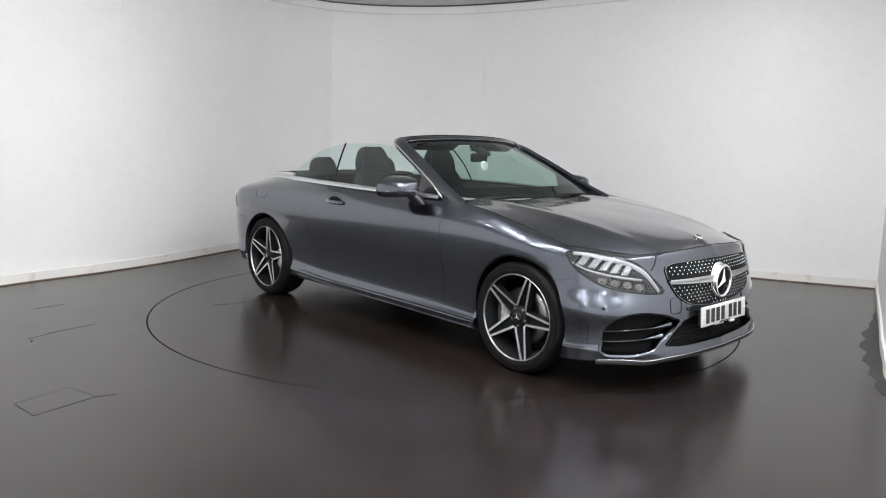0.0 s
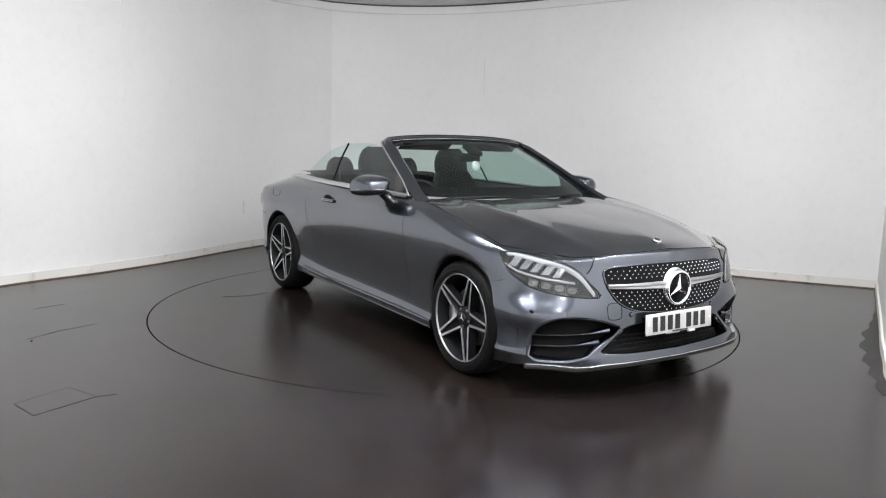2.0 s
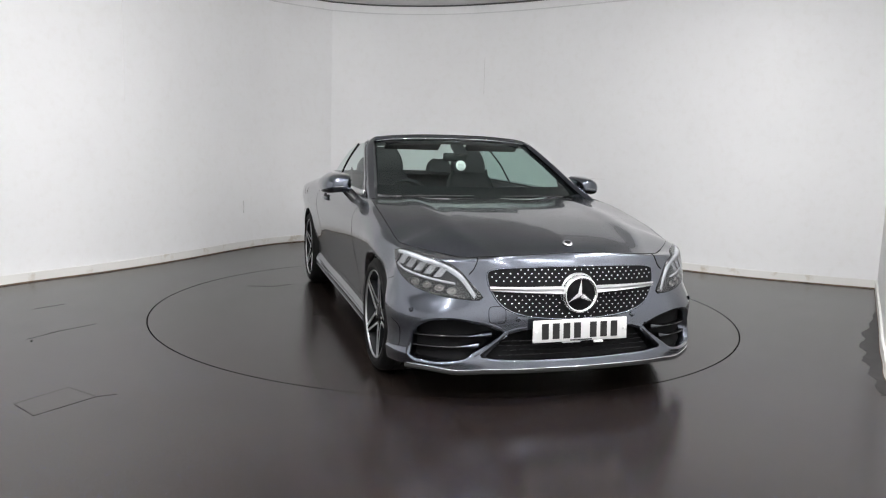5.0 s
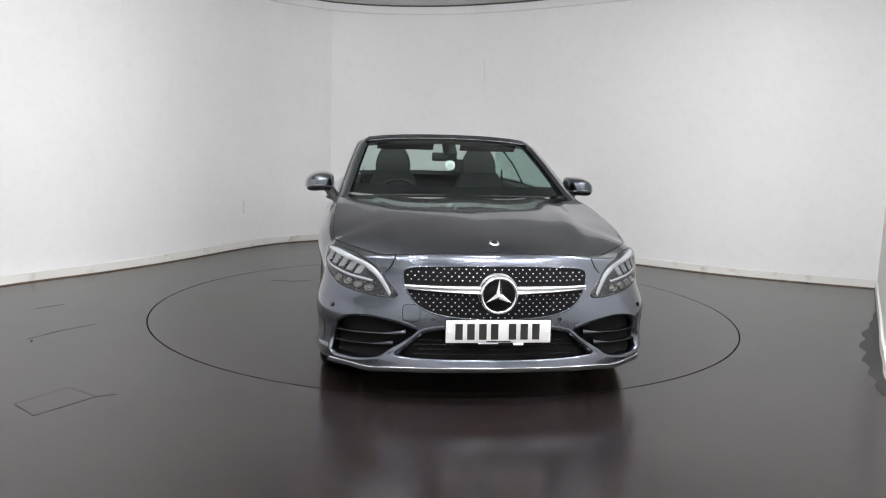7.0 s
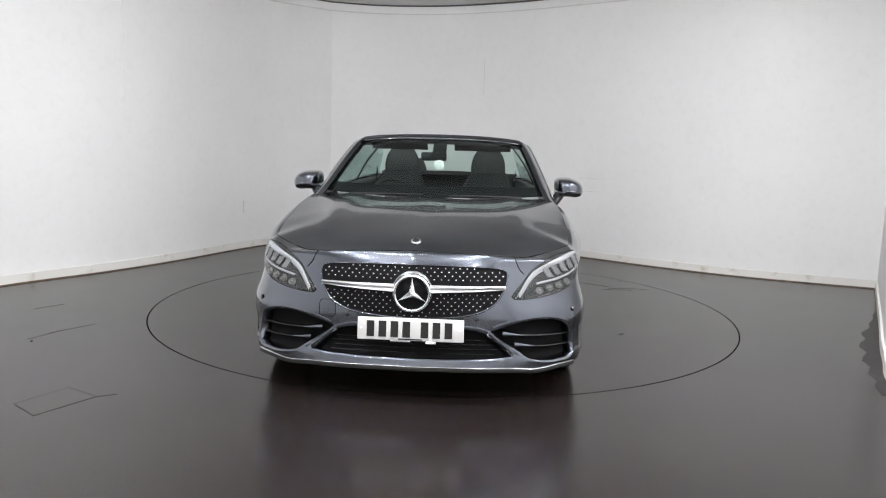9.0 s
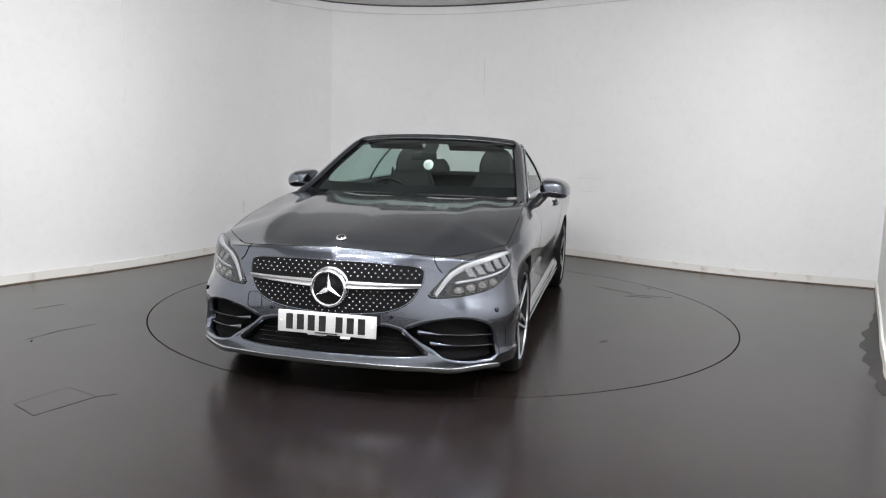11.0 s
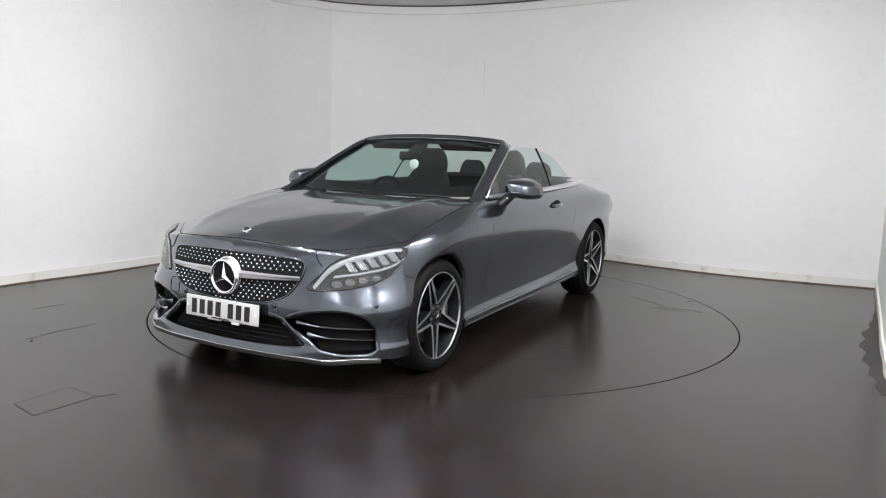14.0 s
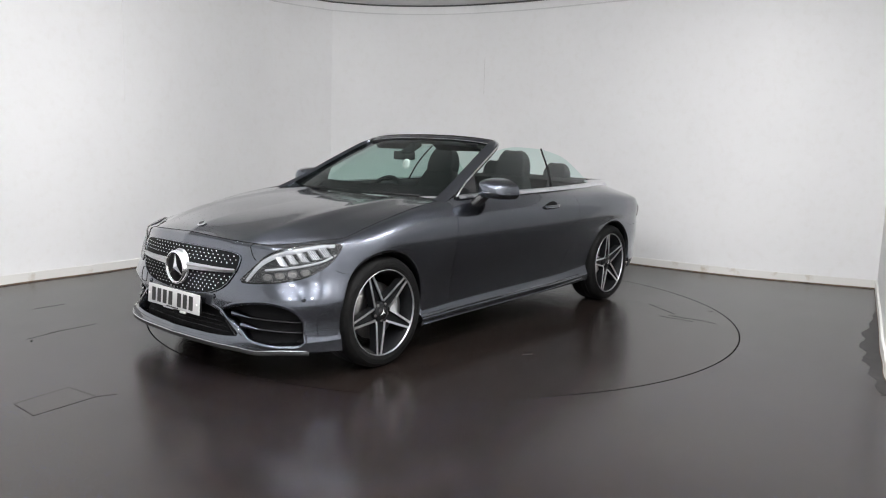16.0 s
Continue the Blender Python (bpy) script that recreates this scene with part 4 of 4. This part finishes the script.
        low = [(0.742, 0.63, 0.970), (0.715, 1.0, 0.98), (0.665, 1.30, 0.985)]
        up = [(0.560, 0.735, 1.260), (0.585, 1.05, 1.185), (0.655, 1.33, 1.0)]
        mid_ = [(0.663, 0.675, 1.12), (0.655, 1.03, 1.085), (0.662, 1.315, 0.992)]
        bm = grid(loft([low, mid_, up], 20, 12))
        part("quarter_glass", bm if s > 0 else flip(bm), GLASS, car, "raised green-tinted rear side window")
        line = curve([(0.742, 0.615, 0.968), (0.665, 0.657, 1.12), (0.562, 0.717, 1.262)], 16)
        bm = tube(line, 0.0075, 6)
        part("glass_seal", bm if s > 0 else flip(bm), SHUT, car, "black seal between the side windows")
        # triangle behind the mirror
        bm = bmesh.new()
        vs = [bm.verts.new(p) for p in ((0.775, -0.60, 0.955), (0.757, -0.36, 0.957), (0.712, -0.34, 1.10))]
        f = bm.faces.new(vs)
        r = bmesh.ops.extrude_face_region(bm, geom=[f])
        bmesh.ops.translate(bm, vec=(-0.02, 0, 0), verts=[v for v in r["geom"] if isinstance(v, bmesh.types.BMVert)])
        part("mirror_sail", bm if s > 0 else flip(bm), BLACK, car, smooth=False)


def door_mirrors(car):
    for s in (1, -1):
        def put(bm):
            return bm if s > 0 else flip(bm)
        n, m = 28, 14
        g = np.zeros((n, m, 3))
        for i in range(n):
            a = 2 * math.pi * i / n
            for j in range(m):
                f = j / (m - 1)
                # rounded shell: front pole to the flat glass side
                rr = math.sin(f * math.pi / 2) ** 0.42
                ca, sa = math.copysign(abs(math.cos(a)) ** (0.75 if math.cos(a) > 0 else 0.38), math.cos(a)), math.copysign(abs(math.sin(a)) ** (0.8 if math.cos(a) > 0 else 0.55), math.sin(a))
                zz = 0.074 * sa * rr
                g[i, j] = (0.925 + 0.108 * ca * rr * (0.9 if ca < 0 else 1.0), -0.50 + 0.20 * (1 - math.cos(f * math.pi / 2)) * 1.0 + 0.035 * max(0, ca) * rr, 0.995 + zz * (0.82 if sa < 0 else 1.0) - 0.018 * max(0, ca) * rr)
        mi = part("door_mirror", put(grid(g, True)), PAINT, car, "grey door mirror cap with indicator strip")
        part("mirror_glass", put(grid([[g[i, m - 1] * (1, 1, 1) + (0, 0.002, 0), (0.925, -0.30, 0.995)] for i in list(range(n)) + [0]])), BLACK, mi, "dark mirror glass")
        pts = curve([(0.86, -0.478, 0.985), (0.925, -0.499, 0.982), (0.99, -0.455, 0.978), (1.028, -0.36, 0.972)], 20)
        part("indicator", put(tube(pts, 0.0042, 6, 0.8)), CHROME, mi, "slim silver indicator strip")
        rows = []
        for f in np.linspace(0, 1, 8):
            c = np.array((0.805, -0.46, 0.885)) * (1 - f) + np.array((0.862, -0.41, 0.955)) * f
            w = 0.055 * (1 - f) + 0.05 * f
            rows.append([c + np.array((0.034 * math.cos(t), w * math.sin(t), -0.012 * math.cos(t))) for t in np.linspace(0, 2 * math.pi, 13)])
        part("mirror_arm", put(grid(rows)), BLACK, mi, "black mirror arm")


def door_handles(car):
    for s in (1, -1):
        y, z = 0.41, 0.848
        x = side_x(y, z)
        # flat black oval on the door skin; its colour carries the recess's shade
        bm = bmesh.new()
        bmesh.ops.create_uvsphere(bm, u_segments=20, v_segments=10, radius=1)
        bmesh.ops.scale(bm, vec=(0.006, 0.080, 0.036), verts=bm.verts)
        bmesh.ops.translate(bm, vec=(s * (x + 0.001), y, z), verts=bm.verts)
        hd = part("handle_recess_shade", bm, SHUT, car, "black oval for the shade in the door handle recess")
        line = curve([(x + 0.004, y - 0.105, z - 0.004), (x + 0.018, y - 0.06, z - 0.004), (x + 0.021, y + 0.04, z - 0.002), (x + 0.004, y + 0.095, z)], 20) * (s, 1, 1)
        part("handle", tube(line, 0.013, 10, 1.0), PAINT, hd, "grey door handle")
        part("handle_strip", tube(line + (s * 0.011, 0, -0.004), 0.0022, 6), CHROME, hd)


def shut_lines(car):
    def line(pts, name="shut_line", r=0.0009, out=0.0):
        for s in (1, -1):
            q = [(s * (side_x(y, z) + out), y, z) for y, z in pts]
            part(name, tube(q, r, 5), SHUT, car)

    def yz(pts, n=30):
        return [(p[0], p[1]) for p in curve([(y, z, 0) for y, z in pts], n)]
    line(yz([(-0.70, 0.925), (-0.715, 0.75), (-0.72, 0.5), (-0.70, 0.30)]))
    line(yz([(-0.70, 0.30), (0.0, 0.315), (0.52, 0.33), (0.66, 0.39), (0.74, 0.52), (0.80, 0.70), (0.79, 0.93)], 50))
    line(yz([(-1.0, 0.215), (-0.4, 0.225), (0.3, 0.24), (0.92, 0.275)], 40), "skirt_line", 0.0022)
    line(yz([(-1.70, 0.60), (-1.665, 0.585), (-1.62, 0.575)], 10))
    line(yz([(1.72, 0.62), (1.9, 0.63), (2.05, 0.635)], 16))
    # bright lower edge of the door and crease of the skirt
    for s in (1, -1):
        q = [(s * (side_x(y, z) + 0.004), y, z) for y, z in yz([(-0.98, 0.19), (-0.3, 0.198), (0.4, 0.212), (0.95, 0.24)], 30)]
        part("skirt_edge", tube(q, 0.006, 6, 0.7), PAINT, car)
    # fuel flap
    ring = [(-(side_x(1.42 + 0.085 * math.copysign(abs(math.cos(t)) ** 0.6, math.cos(t)), 0.855 + 0.06 * math.copysign(abs(math.sin(t)) ** 0.6, math.sin(t))) + 0.0005),
             1.42 + 0.085 * math.copysign(abs(math.cos(t)) ** 0.6, math.cos(t)), 0.855 + 0.05 * math.copysign(abs(math.sin(t)) ** 0.6, math.sin(t))) for t in np.linspace(0, 2 * math.pi, 36)]
    part("fuel_flap_line", tube(ring, 0.0011, 5), SHUT, car)
    # bonnet gap
    e = curve(TOP_FRONT + TOP_SIDE[:3], 80)
    for s in (1, -1):
        part("bonnet_gap", tube(e * (s, 1, 1) + (0, 0, -0.001), 0.0024, 5), SHUT, car)


def rear_and_deck(car):
    belt = curve(TOP_SIDE[4:] + TOP_REAR, 40)
    # boot lid over the tail
    rows = []
    for p in curve([(0.70, 1.38, 0.982)] + TOP_REAR, 40):
        yc = min(p[1], 2.14)
        rows.append([p, p * (0.7, 1, 1) + (0, 0, 0.010), p * (0.35, 1, 1) + (0, 0, 0.015), p * (0, 1, 1) + (0, 0, 0.016)])
    g = np.array(rows)
    bm = grid(np.concatenate([g * (-1, 1, 1), g[:, ::-1][:, 1:]], 1))
    part("boot_lid", bm, PAINT, car, "grey metallic boot lid")
    cover = loft([[(0.60, 1.22, 0.985), (0.3, 1.18, 1.0), (0, 1.17, 1.005)], [(0.64, 1.38, 1.012), (0.32, 1.38, 1.025), (0, 1.38, 1.03)], [(0.62, 1.64, 1.004), (0.30, 1.72, 1.008), (0, 1.74, 1.01)]], 16, 12)
    part("roof_cover", grid(mirrored(cover[::-1])), FABRIC, car, "black folded soft top cover")
    for s in (1, -1):
        rows = []
        for z in np.linspace(0.69, 0.79, 8):
            row = []
            for y in np.linspace(1.90, 2.06, 12):
                x = side_x(y - 0.0, z)
                row.append((s * (x + 0.003), y, z))
            rows.append(row)
        part("tail_light", grid(rows), TAILRED, car, "red tail light wrapping the corner")
    part("underbody", box((1.50, 3.3, 0.10), (0, 0.10, 0.215), None, 0.02), SHUT, car, "black underbody")
    part("front_undertray", box((1.0, 0.6, 0.10), (0, -1.72, 0.245), None, 0.02), SHUT, car)


def seat_bm(w, h, t):
    bm = bmesh.new()
    g = np.zeros((28, 12, 3))
    for i in range(28):
        a = 2 * math.pi * i / 28
        for j in range(12):
            f = j / 11
            k = min(1, math.sin(math.pi * (0.04 + 0.92 * f)) ** 0.20)
            ca = math.copysign(abs(math.cos(a)) ** 0.55, math.cos(a))
            sa = math.copysign(abs(math.sin(a)) ** 0.6, math.sin(a))
            bol = 0.035 * (abs(ca) ** 3) if sa < 0 else 0
            g[i, j] = (w / 2 * ca * k * (1 - 0.22 * f * f), t / 2 * sa * k - bol, h * f)
    vs = add_grid(bm, g, True)
    bm.faces.new([v[0] for v in vs])
    bm.faces.new([v[-1] for v in vs])
    return bm


def seats(car):
    for x, y, w, hh, rest, nm, hz in ((0.36, 0.42, 0.50, 0.66, 0.30, "front_seat", 0.0), (-0.36, 0.42, 0.50, 0.66, 0.30, "front_seat", 0.0), (0.33, 1.16, 0.46, 0.46, 0.24, "rear_seat", -0.02), (-0.33, 1.16, 0.46, 0.46, 0.24, "rear_seat", -0.02)):
        b = seat_bm(w, hh, 0.15)
        bmesh.ops.rotate(b, matrix=Matrix.Rotation(radians(-20), 3, "X"), verts=b.verts)
        bmesh.ops.translate(b, vec=(x, y, 0.44), verts=b.verts)
        s = part(nm, b, LEATHER, car, "black leather seat")
        c = seat_bm(w, 0.5, 0.15)
        bmesh.ops.rotate(c, matrix=Matrix.Rotation(radians(84), 3, "X"), verts=c.verts)
        bmesh.ops.translate(c, vec=(x, y + 0.05, 0.42), verts=c.verts)
        part("cushion", c, LEATHER, s)
        k = seat_bm(rest, 0.255 if y < 1 else 0.17, 0.115)
        bmesh.ops.rotate(k, matrix=Matrix.Rotation(radians(-14), 3, "X"), verts=k.verts)
        top = 1.24 if y < 1 else 1.135
        bmesh.ops.translate(k, vec=(x, y + 0.20, top - (0.255 if y < 1 else 0.17)), verts=k.verts)
        part("headrest", k, LEATHER, s, "black leather headrest")
        for dx in (-0.06, 0.06):
            part("headrest_post", tube([(x + dx, y + 0.19, 0.94 if y < 1 else 0.86), (x + dx, y + 0.205, 1.06 if y < 1 else 1.0)], 0.006, 6), CHROME, s)


def interior(car):
    # dashboard, sweeping across under the screen
    prof = [(0, -0.78, 0.915), (0, -0.55, 0.945), (0, -0.36, 0.935), (0, -0.26, 0.88), (0, -0.24, 0.70), (0, -0.40, 0.55)]
    rows = []
    for x in np.linspace(0, 0.745, 16):
        k = (x / 0.745) ** 2
        hump = 0.02 * math.exp(-((x - 0.36) / 0.14) ** 2)
        rows.append(curve([(x, y + 0.10 * k, z + hump * (1 if z > 0.9 else 0) - 0.01 * k) for _, y, z in prof], 20))
    da = part("dashboard", grid(mirrored(np.array(rows))), PLASTIC, car, "black dashboard")
    part("demister", box((0.9, 0.02, 0.004), (0, -0.60, 0.948)), SHUT, da)
    a = np.linspace(0, 2 * math.pi, 49)
    tilt = Matrix.Rotation(radians(-24), 3, "X")
    ring = [np.array(tilt @ Vector((0.178 * math.cos(t), 0, 0.178 * math.sin(t)))) + (-0.36, -0.10, 0.845) for t in a]
    sw = part("steering_wheel", tube(ring, 0.016, 10), LEATHER, car, "black leather steering wheel")
    part("boss", box((0.16, 0.05, 0.12), (-0.36, -0.11, 0.86), Matrix.Rotation(radians(-24), 4, "X"), 0.02), PLASTIC, sw)
    for p1 in ((-0.18, 0, 0.02), (0.18, 0, 0.02), (0, 0, -0.18)):
        e = np.array(tilt @ Vector(p1)) + (-0.36, -0.10, 0.845)
        part("spoke", tube([(-0.36, -0.11, 0.86), e], 0.016, 8, 0.7), SATIN, sw)
    part("tub_floor", box((1.46, 2.6, 0.06), (0, 0.15, 0.30), None, 0.01), FABRIC, car, "black cabin floor")
    part("centre_console", box((0.22, 1.0, 0.30), (0, 0.18, 0.50), None, 0.04), PLASTIC, car, "black centre console")
    for s in (1, -1):
        g = loft([[(0.74, -0.62, 0.945), (0.745, 0.1, 0.952), (0.735, 0.62, 0.962), (0.66, 1.28, 0.975)], [(0.70, -0.62, 0.90), (0.69, 0.1, 0.90), (0.69, 0.62, 0.91), (0.62, 1.28, 0.94)],
                  [(0.71, -0.62, 0.60), (0.70, 0.1, 0.60), (0.70, 0.62, 0.60), (0.64, 1.28, 0.60)], [(0.71, -0.62, 0.33), (0.71, 0.1, 0.33), (0.71, 0.62, 0.33), (0.64, 1.28, 0.33)]], 24, 16)
        bm = grid(g)
        part("door_trim", bm if s > 0 else flip(bm), PLASTIC, car, "black door lining")
        part("door_pull", tube(curve([(s * 0.69, -0.32, 0.93), (s * 0.675, -0.26, 0.925), (s * 0.685, -0.18, 0.915)], 10), 0.008, 6), CHROME, car, "chrome inner door handle")
        # belt on the seat side
        part("seat_belt", box((0.004, 0.05, 0.55), (s * 0.60, 0.74, 0.80), Matrix.Rotation(radians(-16), 4, "X")), FABRIC, car, "black seat belt")
    part("rear_bulkhead", box((1.20, 0.06, 0.66), (0, 1.36, 0.68), None, 0.02), FABRIC, car, "black panel behind the rear seats")
    part("bulkhead_front", box((1.4, 0.06, 0.5), (0, -0.72, 0.62)), SHUT, car)
    # centre mirror and camera housing, tag on the glass
    part("rear_view_mirror", box((0.185, 0.03, 0.062), (-0.04, -0.215, 1.187), Matrix.Rotation(radians(8), 4, "Z"), 0.012), BLACK, car, "black rear-view mirror")
    part("mirror_stem", tube([(0, -0.20, 1.20), (0, -0.17, 1.24), (0, -0.15, 1.27)], 0.014, 8), BLACK, car)
    part("sensor_housing", box((0.10, 0.15, 0.03), (0, -0.185, 1.240), Matrix.Rotation(radians(25), 4, "X"), 0.012), BLACK, car, "black camera housing at the top of the screen")
    for s in (1, -1):
        part("sun_visor", box((0.42, 0.012, 0.10), (s * 0.31, -0.035, 1.262), Matrix.Rotation(radians(58), 4, "X"), 0.006), FABRIC, car, "dark folded sun visor")
    tg = part("windscreen_tag", lathe([(-0.002, 0.0), (-0.002, 0.037), (0.002, 0.037), (0.002, 0.0)], 32, "y"), PAPER, car, "round white paper tag with printed lines")
    tg.location = (0.0, -0.235, 1.128)
    tg.rotation_euler = (radians(-14), 0, 0)
    for k, (wd, z) in enumerate(((0.03, 0.017), (0.044, 0.007), (0.04, -0.001), (0.044, -0.009), (0.028, -0.018))):
        part("print_bar", box((wd, 0.001, 0.003), (0, -0.0028, z)), PALEINK, tg, smooth=False)
    # wipers resting at the foot of the glass
    for x0, x1 in ((-0.55, 0.05), (-0.05, 0.58)):
        part("wiper", tube(curve([(x0, -0.745, 0.942), ((x0 + x1) / 2, -0.765, 0.948), (x1, -0.74, 0.946)], 14), 0.0055, 6), MATT, car, "black wiper blade")


def convertible():
    """The car hangs on an Empty at the turntable's axis, on which it turns."""
    axis = root("convertible_car", "dark grey metallic two-door convertible with its roof down", "car")
    car = new("car_parts_tmp")
    body_panels(car)
    part("bonnet", grid(mirrored(hood_grid())), PAINT, car, "grey metallic bonnet")
    part("scuttle", box((1.36, 0.16, 0.02), (0, -0.77, 0.918), None, 0.006), MATT, car, "black scuttle panel")
    front_details(car)
    headlamps(car)
    screen_frame(car)
    door_mirrors(car)
    door_handles(car)
    shut_lines(car)
    rear_and_deck(car)
    seats(car)
    interior(car)
    for side in (1, -1):
        for hy in HUBS:
            w = wheel(car, side, hy)
            w.name = "wheel"
            caliper(car, side, hy)
    for o in list(car.children):
        o.parent = axis
        o.location = o.location + Vector((OX, OY, 0))
    bpy.data.objects.remove(car)
    for name in ("windscreen", "door_glass", "quarter_glass"):
        for o in axis.children:
            if o.name.split(".")[0] == name:
                o.visible_shadow = False
    return axis


def motions():
    for thing in (DECK, CAR):
        walk(thing, [(t, pose(0, 0, 0, 0, 0, a)) for t, a in TURN])


room()
floor_marks()
wall_marks()
ceiling_lights()
DECK = turntable()
CAR = convertible()
motions()
